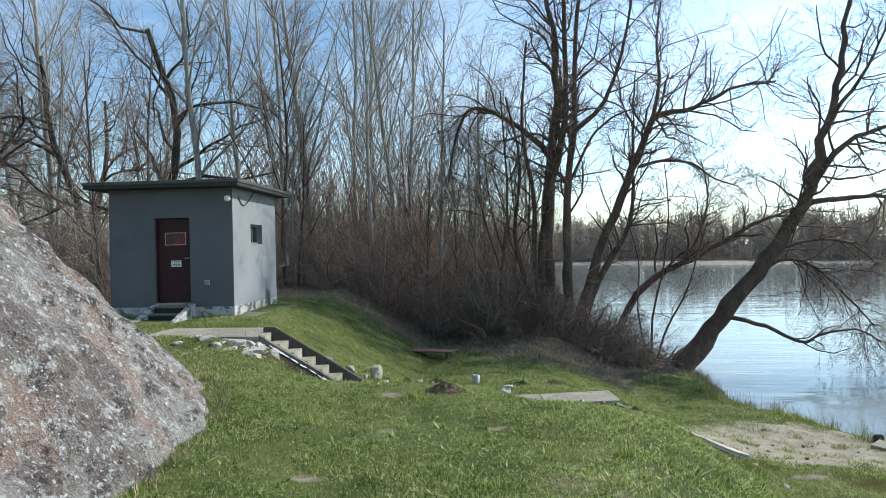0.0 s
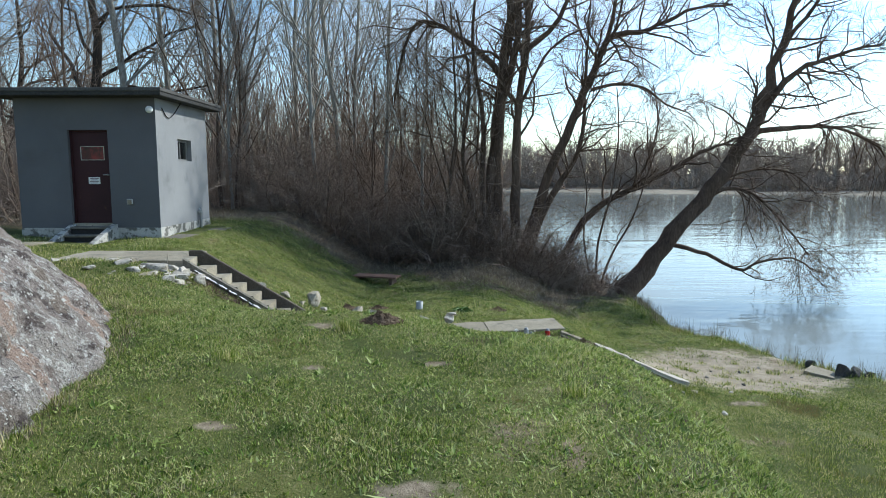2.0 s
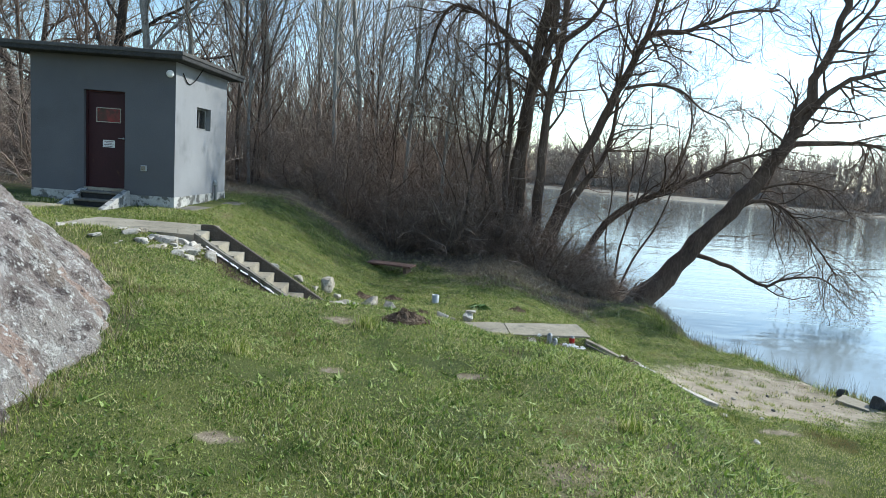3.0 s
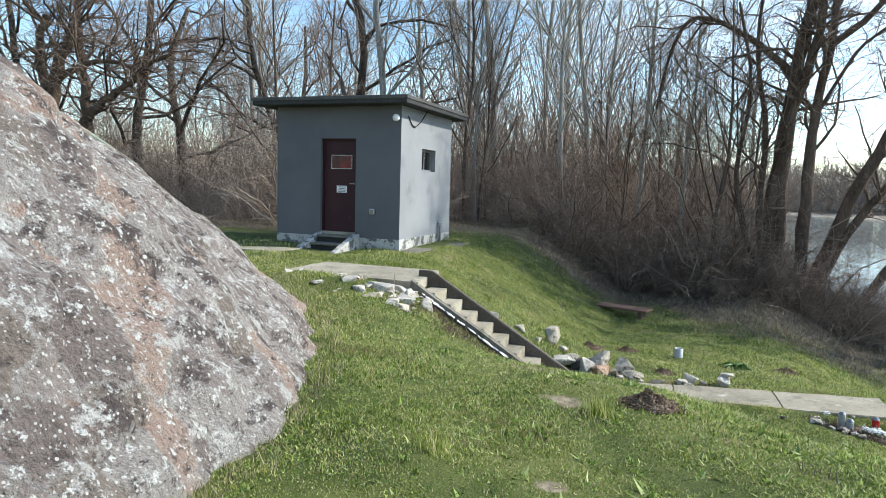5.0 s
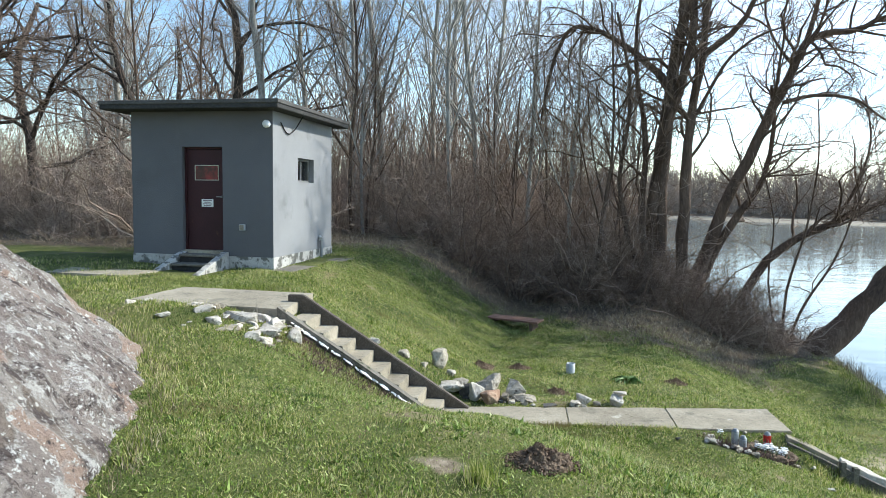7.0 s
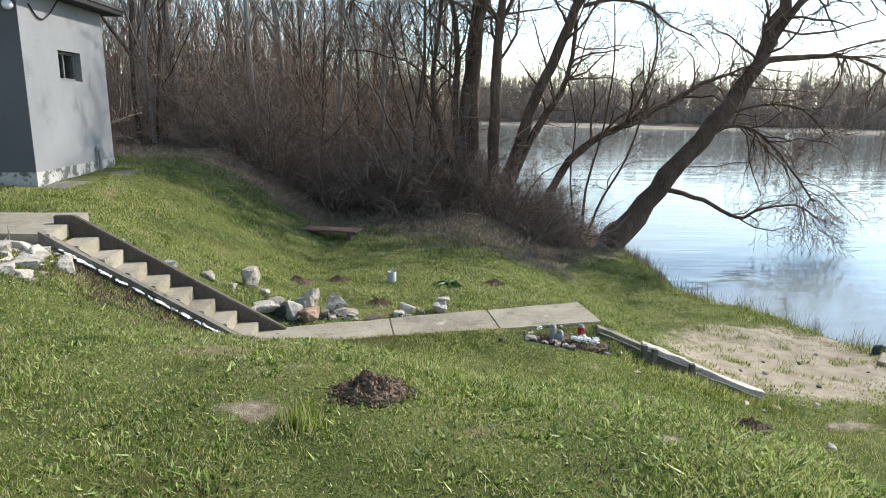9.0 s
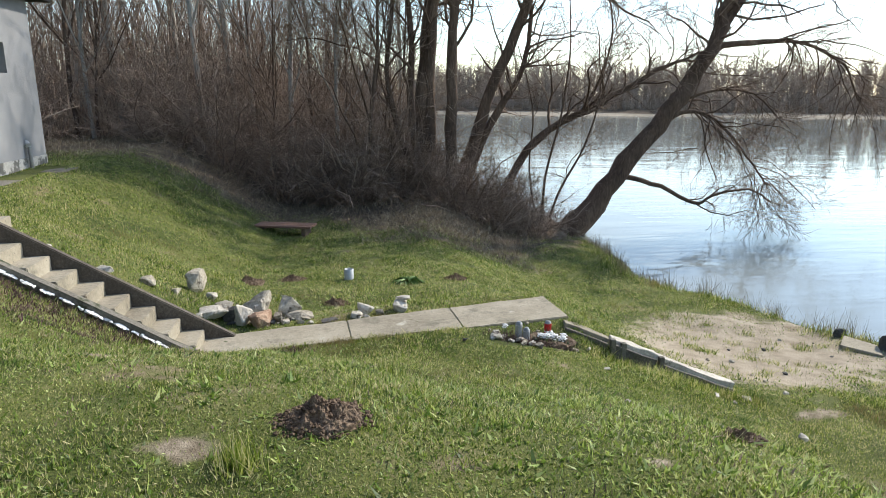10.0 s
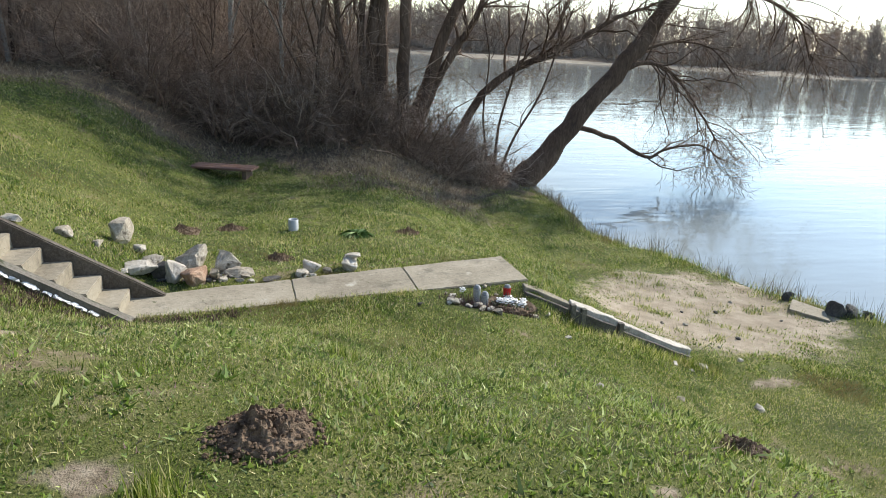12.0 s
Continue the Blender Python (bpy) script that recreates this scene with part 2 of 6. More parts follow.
M_TWIG_PALE = surface("grey_twigs", [(0.23, 0.21, 0.18), (0.36, 0.335, 0.29), (0.48, 0.45, 0.40)], (0.6, 6.0), 0.9, 0.0, by_random=-0.3)
M_SHRUB = surface("shrub_stems", [(0.19, 0.135, 0.104), (0.32, 0.238, 0.184), (0.46, 0.365, 0.29)], (0.6, 6.0), 0.9, 0.0, by_random=-0.4)
# far woods: the haze of distance is mixed into these pale browns
M_FAR = surface("hazed_bare_wood", [(0.27, 0.22, 0.185), (0.35, 0.29, 0.245), (0.43, 0.365, 0.315)], (0.05, 0.6), 0.95, 0.0, by_random=-0.4)
M_RED = surface("red_plastic", [(0.35, 0.01, 0.01), (0.45, 0.02, 0.015)], (5.0, 40.0), 0.35, 0.0)
M_LEAF = surface("green_leaf", [(0.06, 0.11, 0.022), (0.13, 0.21, 0.05), (0.24, 0.31, 0.11)], (5.0, 20.0), 0.6, 0.1, by_random=-0.3)
M_LEAF_DARK = surface("dark_evergreen", [(0.018, 0.035, 0.012), (0.04, 0.065, 0.022), (0.085, 0.10, 0.04)], (5.0, 20.0), 0.6, 0.0, by_random=-0.3)
M_RAIL = surface("pale_green_painted_pipe", [(0.22, 0.25, 0.17), (0.31, 0.34, 0.24), (0.40, 0.42, 0.32)], (3.0, 30.0), 0.6, 0.1)
M_RED_PANE = surface("dusty_red_curtain", [(0.012, 0.004, 0.004), (0.06, 0.006, 0.010), (0.26, 0.012, 0.02)], (5.0, 9.0), 0.25, 0.05)


def lawn_masks(m):
    """Bare sand at the landing, trodden bald spots, and leaf litter under the trees, laid into the lawn's soil."""
    n, l = m.node_tree.nodes, m.node_tree.links
    b = n["Principled BSDF"]
    pos = n.new("ShaderNodeNewGeometry").outputs["Position"]
    sep = n.new("ShaderNodeSeparateXYZ")
    l.new(pos, sep.inputs[0])

    def math_node(op, p, q=None, r=None):
        k = n.new("ShaderNodeMath")
        k.operation = op
        for i, v in enumerate((p, q, r)):
            if v is None:
                continue
            if isinstance(v, (int, float)):
                k.inputs[i].default_value = v
            else:
                l.new(v, k.inputs[i])
        return k.outputs[0]

    def noise_node(scale, detail=5.0):
        k = n.new("ShaderNodeTexNoise")
        k.inputs["Scale"].default_value, k.inputs["Detail"].default_value = scale, detail
        l.new(pos, k.inputs["Vector"])
        return k.outputs["Fac"]

    def lay(mask, dark, light, scale):
        ramp = n.new("ShaderNodeValToRGB")
        ramp.color_ramp.elements[0].color, ramp.color_ramp.elements[1].color = (*dark, 1), (*light, 1)
        ramp.color_ramp.elements[0].position, ramp.color_ramp.elements[1].position = 0.35, 0.65
        l.new(noise_node(scale, 8.0), ramp.inputs["Fac"])
        mix = n.new("ShaderNodeMixRGB")
        l.new(mask, mix.inputs[0])
        l.new(b.inputs["Base Color"].links[0].from_socket, mix.inputs[1])
        l.new(ramp.outputs["Color"], mix.inputs[2])
        l.new(mix.outputs["Color"], b.inputs["Base Color"])

    def clamp01(v, lo, hi):
        k = n.new("ShaderNodeMapRange")
        k.inputs["From Min"].default_value, k.inputs["From Max"].default_value = lo, hi
        l.new(v, k.inputs["Value"])
        return k.outputs["Result"]

    wob = noise_node(1.6)
    fine = noise_node(7.0)
    # leaf litter under the trees
    edge = math_node("ADD", sep.outputs["Y"], math_node("MULTIPLY", wob, 3.2))
    edge = math_node("ADD", edge, math_node("MULTIPLY", clamp01(sep.outputs["X"], 0.2, 2.6), 2.4))
    edge = math_node("SUBTRACT", edge, math_node("MULTIPLY", clamp01(sep.outputs["X"], 3.6, 6.8), 3.1))
    edge = math_node("ADD", edge, math_node("MULTIPLY", clamp01(sep.outputs["X"], -7.8, -9.5), 3.0))
    lay(clamp01(edge, LITTER_Y + 1.3, LITTER_Y + 2.3), (0.055, 0.040, 0.027), (0.17, 0.125, 0.085), 12.0)
    # sand at the landing
    dx = math_node("DIVIDE", math_node("SUBTRACT", sep.outputs["X"], SAND[0]), SAND[2])
    dy = math_node("DIVIDE", math_node("SUBTRACT", sep.outputs["Y"], SAND[1]), SAND[3])
    d = math_node("SQRT", math_node("ADD", math_node("MULTIPLY", dx, dx), math_node("MULTIPLY", dy, dy)))
    d = math_node("ADD", d, math_node("ADD", math_node("MULTIPLY", wob, 0.7), math_node("MULTIPLY", fine, 0.5)))
    lay(clamp01(d, 1.72, 1.52), (0.27, 0.22, 0.155), (0.40, 0.335, 0.25), 4.5)
    # trodden bare spots
    for bx, by, ba, bb in BALD:
        ex = math_node("DIVIDE", math_node("SUBTRACT", sep.outputs["X"], bx), ba)
        ey = math_node("DIVIDE", math_node("SUBTRACT", sep.outputs["Y"], by), bb)
        e = math_node("SQRT", math_node("ADD", math_node("MULTIPLY", ex, ex), math_node("MULTIPLY", ey, ey)))
        e = math_node("ADD", e, math_node("MULTIPLY", fine, 2.2))
        lay(clamp01(e, 2.0, 1.6), (0.17, 0.13, 0.085), (0.36, 0.295, 0.21), 14.0)
    # small bald spots
    lay(clamp01(math_node("ADD", noise_node(0.9, 3.0), math_node("MULTIPLY", fine, 0.25)), 0.76, 0.83), (0.14, 0.10, 0.062), (0.27, 0.21, 0.14), 14.0)


SAND = (6.75, 12.4, 1.8, 1.85)
BALD = ((-0.08, 6.45, 0.20, 0.13), (0.97, 2.98, 0.26, 0.15), (0.07, 5.11, 0.12, 0.08), (1.06, 5.21, 0.15, 0.08), (-1.0, 8.2, 0.2, 0.12), (5.9, 9.9, 0.4, 0.16), (2.9, 8.3, 0.12, 0.08), (1.9, 6.1, 0.10, 0.07), (-0.3, 3.9, 0.15, 0.08))
LITTER_Y = 20.0
lawn_masks(M_GROUND)


def water_material():
    """Silty river water: a calm skin with long low ripples lying across the view."""
    m = bpy.data.materials.new("river_water")
    m.use_nodes = True
    n, l = m.node_tree.nodes, m.node_tree.links
    b = n["Principled BSDF"]
    b.inputs["Base Color"].default_value = (0.20, 0.215, 0.20, 1)
    b.inputs["Roughness"].default_value, b.inputs["IOR"].default_value = 0.07, 1.333
    b.inputs["Specular IOR Level"].default_value = 0.5
    pos = n.new("ShaderNodeNewGeometry").outputs["Position"]
    heights = []
    for scale, turn, size, detail in (((0.22, 1.0, 1), 14, 0.55, 3.0), ((0.35, 1.3, 1), -9, 2.1, 2.0)):
        mp = n.new("ShaderNodeMapping")
        mp.inputs["Scale"].default_value, mp.inputs["Rotation"].default_value = scale, (0, 0, radians(turn))
        l.new(pos, mp.inputs["Vector"])
        t = n.new("ShaderNodeTexNoise")
        t.inputs["Scale"].default_value, t.inputs["Detail"].default_value = size, detail
        l.new(mp.outputs["Vector"], t.inputs["Vector"])
        heights.append(t.outputs["Fac"])
    both = n.new("ShaderNodeMath")
    both.operation, both.inputs[1].default_value = "MULTIPLY_ADD", 0.3
    l.new(heights[1], both.inputs[0])
    l.new(heights[0], both.inputs[2])
    bp = n.new("ShaderNodeBump")
    bp.inputs["Strength"].default_value, bp.inputs["Distance"].default_value = 0.30, 0.10
    l.new(both.outputs[0], bp.inputs["Height"])
    l.new(bp.outputs["Normal"], b.inputs["Normal"])
    return m


M_WATER = water_material()


def glass_material():
    m = bpy.data.materials.new("window_glass")
    m.use_nodes = True
    b = m.node_tree.nodes["Principled BSDF"]
    b.inputs["Base Color"].default_value = (0.6, 0.65, 0.66, 1)
    b.inputs["Roughness"].default_value, b.inputs["IOR"].default_value = 0.05, 1.45
    b.inputs["Transmission Weight"].default_value = 1.0
    return m


M_GLASS = glass_material()


def set_stones(m):
    """Tints the rock stone by stone, with pale crusted seams between the stones."""
    n, l = m.node_tree.nodes, m.node_tree.links
    b = n["Principled BSDF"]
    pos = n.new("ShaderNodeNewGeometry").outputs["Position"]
    warp = n.new("ShaderNodeTexNoise")
    warp.inputs["Scale"].default_value, warp.inputs["Detail"].default_value = 3.5, 6.0
    l.new(pos, warp.inputs["Vector"])
    bent = n.new("ShaderNodeVectorMath")
    bent.operation, bent.inputs[1].default_value = "MULTIPLY_ADD", (0.30, 0.30, 0.30)
    l.new(warp.outputs["Color"], bent.inputs[0])
    l.new(pos, bent.inputs[2])
    mp = n.new("ShaderNodeMapping")
    mp.inputs["Scale"].default_value, mp.inputs["Rotation"].default_value = (1.0, 1.7, 1.25), (0.6, 0.2, 0.5)
    l.new(bent.outputs[0], mp.inputs["Vector"])
    cell, seam = n.new("ShaderNodeTexVoronoi"), n.new("ShaderNodeTexVoronoi")
    seam.feature = "DISTANCE_TO_EDGE"
    for k in (cell, seam):
        k.inputs["Scale"].default_value = 1.9
        l.new(mp.outputs["Vector"], k.inputs["Vector"])
    pick = n.new("ShaderNodeSeparateColor")
    l.new(cell.outputs["Color"], pick.inputs[0])
    tint = n.new("ShaderNodeValToRGB")
    tint.color_ramp.interpolation = "CONSTANT"
    els = tint.color_ramp.elements
    while len(els) < 6:
        els.new(0.5)
    for i, c in enumerate(((0.32, 0.275, 0.245), (0.16, 0.128, 0.115), (0.42, 0.285, 0.215), (0.25, 0.215, 0.195), (0.20, 0.165, 0.13), (0.38, 0.35, 0.315))):
        els[i].position, els[i].color = i / 6, (*c, 1)
    l.new(pick.outputs[0], tint.inputs["Fac"])
    mix = n.new("ShaderNodeMixRGB")
    mix.inputs[0].default_value = 0.6
    l.new(b.inputs["Base Color"].links[0].from_socket, mix.inputs[1])
    l.new(tint.outputs["Color"], mix.inputs[2])
    line = n.new("ShaderNodeMapRange")
    line.inputs["From Min"].default_value, line.inputs["From Max"].default_value = 0.0, 0.05
    line.inputs["To Min"].default_value, line.inputs["To Max"].default_value = 0.55, 0.0
    l.new(seam.outputs["Distance"], line.inputs["Value"])
    crust = n.new("ShaderNodeMixRGB")
    crust.inputs[2].default_value = (0.43, 0.40, 0.365, 1)
    l.new(line.outputs["Result"], crust.inputs[0])
    l.new(mix.outputs["Color"], crust.inputs[1])
    l.new(crust.outputs["Color"], b.inputs["Base Color"])


def rock_material():
    """Grey-brown rock with flesh-coloured stones, pale crust and white lichen spots."""
    m = surface("lichened_rock", [(0.16, 0.118, 0.10), (0.27, 0.210, 0.18), (0.37, 0.300, 0.258), (0.49, 0.42, 0.37)], (1.7, 34.0), 0.95, 1.0, space="World", dist=0.09)
    set_stones(m)
    flecked(m, (0.10, 0.078, 0.07), 3.2, 0.515, 0.06, space="World", detail=12.0, seed=5.2, squash=(1.6, 0.7, 0.7), grit=0.78)
    flecked(m, (0.36, 0.225, 0.16), 2.2, 0.66, 0.05, space="World", detail=9.0, seed=3.1, grit=0.75)
    flecked(m, (0.075, 0.06, 0.056), 11.0, 0.60, 0.04, space="World", detail=12.0, seed=8.4, squash=(1.4, 0.8, 0.7), grit=0.75)
    flecked(m, (0.56, 0.53, 0.49), 4.5, 0.54, 0.05, space="World", detail=13.0, seed=1.7, squash=(1.4, 0.8, 0.8), grit=0.8)
    flecked(m, (0.055, 0.045, 0.042), 26.0, 0.615, 0.03, space="World", detail=8.0, seed=6.3, grit=0.75)
    flecked(m, (0.68, 0.66, 0.62), 17.0, 0.585, 0.03, space="World", detail=6.0, seed=4.4, grit=0.7)
    n, l = m.node_tree.nodes, m.node_tree.links
    b = n["Principled BSDF"]
    # round lichen spots of two sizes
    for scale, share, size in ((17.0, 0.42, 0.15), (38.0, 0.46, 0.14)):
        v = n.new("ShaderNodeTexVoronoi")
        v.inputs["Scale"].default_value = scale
        l.new(n.new("ShaderNodeNewGeometry").outputs["Position"], v.inputs["Vector"])
        pick = n.new("ShaderNodeSeparateColor")
        l.new(v.outputs["Color"], pick.inputs[0])
        keep = n.new("ShaderNodeMath")
        keep.operation, keep.inputs[1].default_value, keep.inputs[2].default_value = "MULTIPLY_ADD", share, -size
        l.new(pick.outputs[0], keep.inputs[0])
        spot = n.new("ShaderNodeMath")
        spot.operation = "LESS_THAN"
        l.new(v.outputs["Distance"], spot.inputs[0])
        l.new(keep.outputs[0], spot.inputs[1])
        mix = n.new("ShaderNodeMixRGB")
        mix.inputs[2].default_value = (0.64, 0.61, 0.56, 1)
        l.new(spot.outputs[0], mix.inputs[0])
        l.new(b.inputs["Base Color"].links[0].from_socket, mix.inputs[1])
        l.new(mix.outputs["Color"], b.inputs["Base Color"])
    return m


M_ROCK = rock_material()


# ---- mesh helpers ----
def mesh_from(name, verts, faces, mat, smooth=False):
    """A mesh from arrays; faces is an (n, 3) or (n, 4) array of indices."""
    me = bpy.data.meshes.new(name)
    verts = np.asarray(verts, dtype=np.float32)
    faces = np.asarray(faces, dtype=np.int32)
    k = faces.shape[1]
    me.vertices.add(len(verts))
    me.vertices.foreach_set("co", verts.ravel())
    me.loops.add(faces.size)
    me.loops.foreach_set("vertex_index", faces.ravel())
    me.polygons.add(len(faces))
    me.polygons.foreach_set("loop_start", np.arange(0, faces.size, k, dtype=np.int32))
    if smooth:
        me.polygons.foreach_set("use_smooth", np.ones(len(faces), dtype=bool))
    me.update(calc_edges=True)
    me.validate()
    me.materials.append(mat)
    return me


def part(name, bm, mat, parent=None, label="", smooth=False):
    """Links a bmesh as one mesh object, under a thing or a part if one is given."""
    me = bpy.data.meshes.new(name)
    bm.to_mesh(me)
    bm.free()
    if smooth:
        for p in me.polygons:
            p.use_smooth = True
    me.materials.append(mat)
    ob = new(name, me)
    if parent:
        ob.parent = parent
    if label:
        tagged(ob, label)
    return ob


def thing(name, label, category, at=(0, 0, 0), group="", kind=""):
    ob = new(name)
    ob.matrix_world = Matrix.Translation(at)
    return tagged(ob, label, category, group, kind)


def box_bm(lo, hi, bevel=0.0, bm=None):
    bm = bm or bmesh.new()
    r = bmesh.ops.create_cube(bm, size=1.0)
    size = [b - a for a, b in zip(lo, hi)]
    for v in r["verts"]:
        v.co = Vector([a + (c + 0.5) * s for a, c, s in zip(lo, v.co, size)])
    if bevel:
        es = list({e for v in r["verts"] for e in v.link_edges})
        bmesh.ops.bevel(bm, geom=es, offset=bevel, segments=2, affect="EDGES", profile=0.5)
    return bm


def tube_bm(p, q, r, sides=16, bevel=0.0, r2=None):
    bm = bmesh.new()
    p, q = Vector(p), Vector(q)
    way = q - p
    bmesh.ops.create_cone(bm, cap_ends=True, segments=sides, radius1=r, radius2=r if r2 is None else r2, depth=way.length,
                          matrix=Matrix.Translation((p + q) / 2) @ way.to_track_quat("Z", "Y").to_matrix().to_4x4())
    if bevel:
        bmesh.ops.bevel(bm, geom=[e for e in bm.edges if len(e.link_faces) == 2 and e.calc_face_angle(0) > 1], offset=bevel, segments=2, affect="EDGES")
    return bm


def roughen(bm, amount, scale, seed=0.0):
    for v in bm.verts:
        v.co += noise.noise_vector(v.co * scale + Vector((seed, seed * 2, -seed))) * amount
    return bm


def rock_bm(size, seed, cuts=2, flat=0.45):
    """A broken stone: a hull of scattered corners with chipped edges and an uneven skin."""
    rng = random.Random(seed)
    bm = bmesh.new()
    for _ in range(15):
        d = Vector((rng.gauss(0, 1), rng.gauss(0, 1), rng.gauss(0, 1)))
        d = d / max(abs(d.x), abs(d.y), abs(d.z)) * rng.uniform(0.72, 1.0)
        bm.verts.new(d)
    r = bmesh.ops.convex_hull(bm, input=bm.verts[:])
    bmesh.ops.delete(bm, geom=[v for v in bm.verts if not v.link_faces], context="VERTS")
    if cuts > 1:
        bmesh.ops.bevel(bm, geom=bm.edges[:], offset=0.07, segments=1, affect="EDGES")
        bmesh.ops.triangulate(bm, faces=bm.faces[:])
        bmesh.ops.subdivide_edges(bm, edges=[e for e in bm.edges if e.calc_length() > 0.3], cuts=2)
    for v in bm.verts:
        v.co += noise.noise_vector(v.co * 3.1 + Vector((seed, 0, 0))) * (0.09 if cuts > 1 else 0.03)
        v.co = Vector((v.co.x * size[0], v.co.y * size[1], v.co.z * size[2]))
    bmesh.ops.recalc_face_normals(bm, faces=bm.faces)
    return bm


# ---- the lie of the land ----
WATER_Z = -2.9
FAR_BANK = 160.0       # metres to the other side of the river


def sm(t):
    t = np.clip(t, 0.0, 1.0)
    return t * t * (3 - 2 * t)


def shore_x(y):
    """The water's edge on the near bank."""
    return 8.0 + 1.65 * sm((17.5 - y) / 6.0) + 0.18 * np.sin(y * 1.3) - 0.62 * np.clip(y - 25.6, 0, 400)


def land_z(x, y):
    x, y = np.asarray(x, dtype=float), np.asarray(y, dtype=float)
    up = 0.14 + 0.10 * sm((y - 7.0) / 3.0) + 0.03 * np.sin(x * 0.9 + 0.4) * np.sin(y * 0.8)
    low = -1.02 - 0.09 * np.clip(y - 11.0, 0, 6.5) - 0.92 * sm((x - 2.2) / 3.3) - 0.02 * np.clip(x - 5, 0, 30)
    low = low + 0.35 * np.exp(-((x - 3.0) / 2.2) ** 2 - ((y - 21.4) / 2.3) ** 2) + 0.4 * np.exp(-((x - 3.3) / 2.4) ** 2 - ((y - 24.4) / 2.2) ** 2)
    low = low - 0.14 * np.exp(-((x - 7.0) / 1.7) ** 4 - ((y - 12.2) / 1.7) ** 4)
    low = low + 0.12 * np.exp(-((x - 6.3) / 1.1) ** 2 - ((y - 20.0) / 1.5) ** 2)
    u = sm((y - 6.75 + 1.0 * sm((x + 0.1) / 2.2)) / 4.0)
    bend = sm((y - 10.5) / 3.5)
    x0 = -3.2 - 1.15 * bend
    q = (x - x0) / (3.1 + 0.45 * bend)
    w = sm(q) + 0.6 * bend * (np.clip(q, 0, 1) - sm(q))
    v = sm((x - 1.9) / 3.3)
    f = 1 - (1 - u * w) * (1 - v)
    z = up + (low - up) * f
    z = z + 0.025 * np.sin(2.1 * x + 1.7 * np.sin(1.3 * y)) * np.sin(1.9 * y + 0.7) + 0.012 * np.sin(5.3 * x + 2.0) * np.sin(4.7 * y)
    # graded to the stairs and the path
    st = np.clip(0.295 - 0.6245 * (x + 2.76), -1.03, 0.26)
    yc = 10.36 + 0.055 * (x + 2.76)
    off = np.abs(y - yc)
    near = sm((1.5 - off) / 1.0) * sm((x + 3.6) / 0.6) * sm((0.2 - x) / 0.7)
    z = z + (st - np.where(y < yc, 0.15 - 0.07 * sm((x + 1.6) / 0.8), 0.08) - z) * near
    z = np.where((y > yc - 0.27) & (y < yc + 0.36) & (x > -2.8) & (x < -0.55), np.minimum(z, st - 0.36), z)
    yp = 10.62 + 0.19 * (x + 0.5)
    near = sm((1.3 - np.abs(y - yp)) / 0.8) * sm((x + 1.3) / 0.6) * sm((3.9 - x) / 0.8)
    z = z + (np.where(y < yp, -0.995, -1.02) - z) * near
    z = z - 0.13 * np.exp(-((x - 3.4) / 0.45) ** 2 - ((y - 10.45) / 0.22) ** 2) - 0.13 * np.exp(-((x - 2.8) / 0.45) ** 2 - ((y - 10.5) / 0.24) ** 2) + 0.10 * np.exp(-((x - 4.4) / 0.8) ** 2 - ((y - 10.2) / 0.3) ** 2)
    z = z + 0.11 * np.exp(-((x + 3.85) / 1.05) ** 4 - ((y - 9.75) / 0.45) ** 2)
    d = shore_x(y) - x
    bank = np.where(d > 0, WATER_Z + (z - WATER_Z) * sm(d / 0.8 + 0.05), WATER_Z - 0.25 * np.clip(-d, 0, 12) - 0.02)
    z = np.where(d < 0.85, bank, z)
    far = 0.47 * x + 0.88 * y - FAR_BANK + 6 * np.sin(x * 0.03)
    z = np.where((far > -15) & (d < 0), np.minimum(WATER_Z + 0.14 * far, WATER_Z + 1.5), z)
    return z


def ground():
    def axis(lo, hi, c0, c1, step, grow):
        a = list(np.arange(c0, c1, step))
        s, v = step, c1
        while v < hi:
            a.append(v)
            s *= grow
            v += s
        a.append(hi)
        s, v = step, c0 - step
        while v > lo:
            a.append(v)
            s *= grow
            v -= s
        a.append(lo)
        return np.array(sorted(a))
    xs, ys = axis(-900, 900, -9, 11, 0.11, 1.16), axis(-500, 1300, -3, 25, 0.11, 1.16)
    gx, gy = np.meshgrid(xs, ys)
    gz = land_z(gx, gy)
    nx, ny = len(xs), len(ys)
    i = (np.arange(ny - 1)[:, None] * nx + np.arange(nx - 1)[None, :]).ravel()
    faces = np.stack([i, i + 1, i + nx + 1, i + nx], 1)
    ob = new("ground", mesh_from("ground", np.stack([gx, gy, gz], -1).reshape(-1, 3), faces, M_GROUND, True))
    tagged(ob, "sloping spring lawn with bare sand and leaf litter", "ground", kind="structure")


ground()
wq = np.array([[-900, -500, WATER_Z], [900, -500, WATER_Z], [900, 1300, WATER_Z], [-900, 1300, WATER_Z]])
tagged(new("water", mesh_from("water", wq, [[0, 1, 2, 3]], M_WATER)), "calm wide river reflecting a pale sky", "water", kind="structure")


# ---- the masonry mound ----
MOUND = (-7.9, 3.5, 6.5)


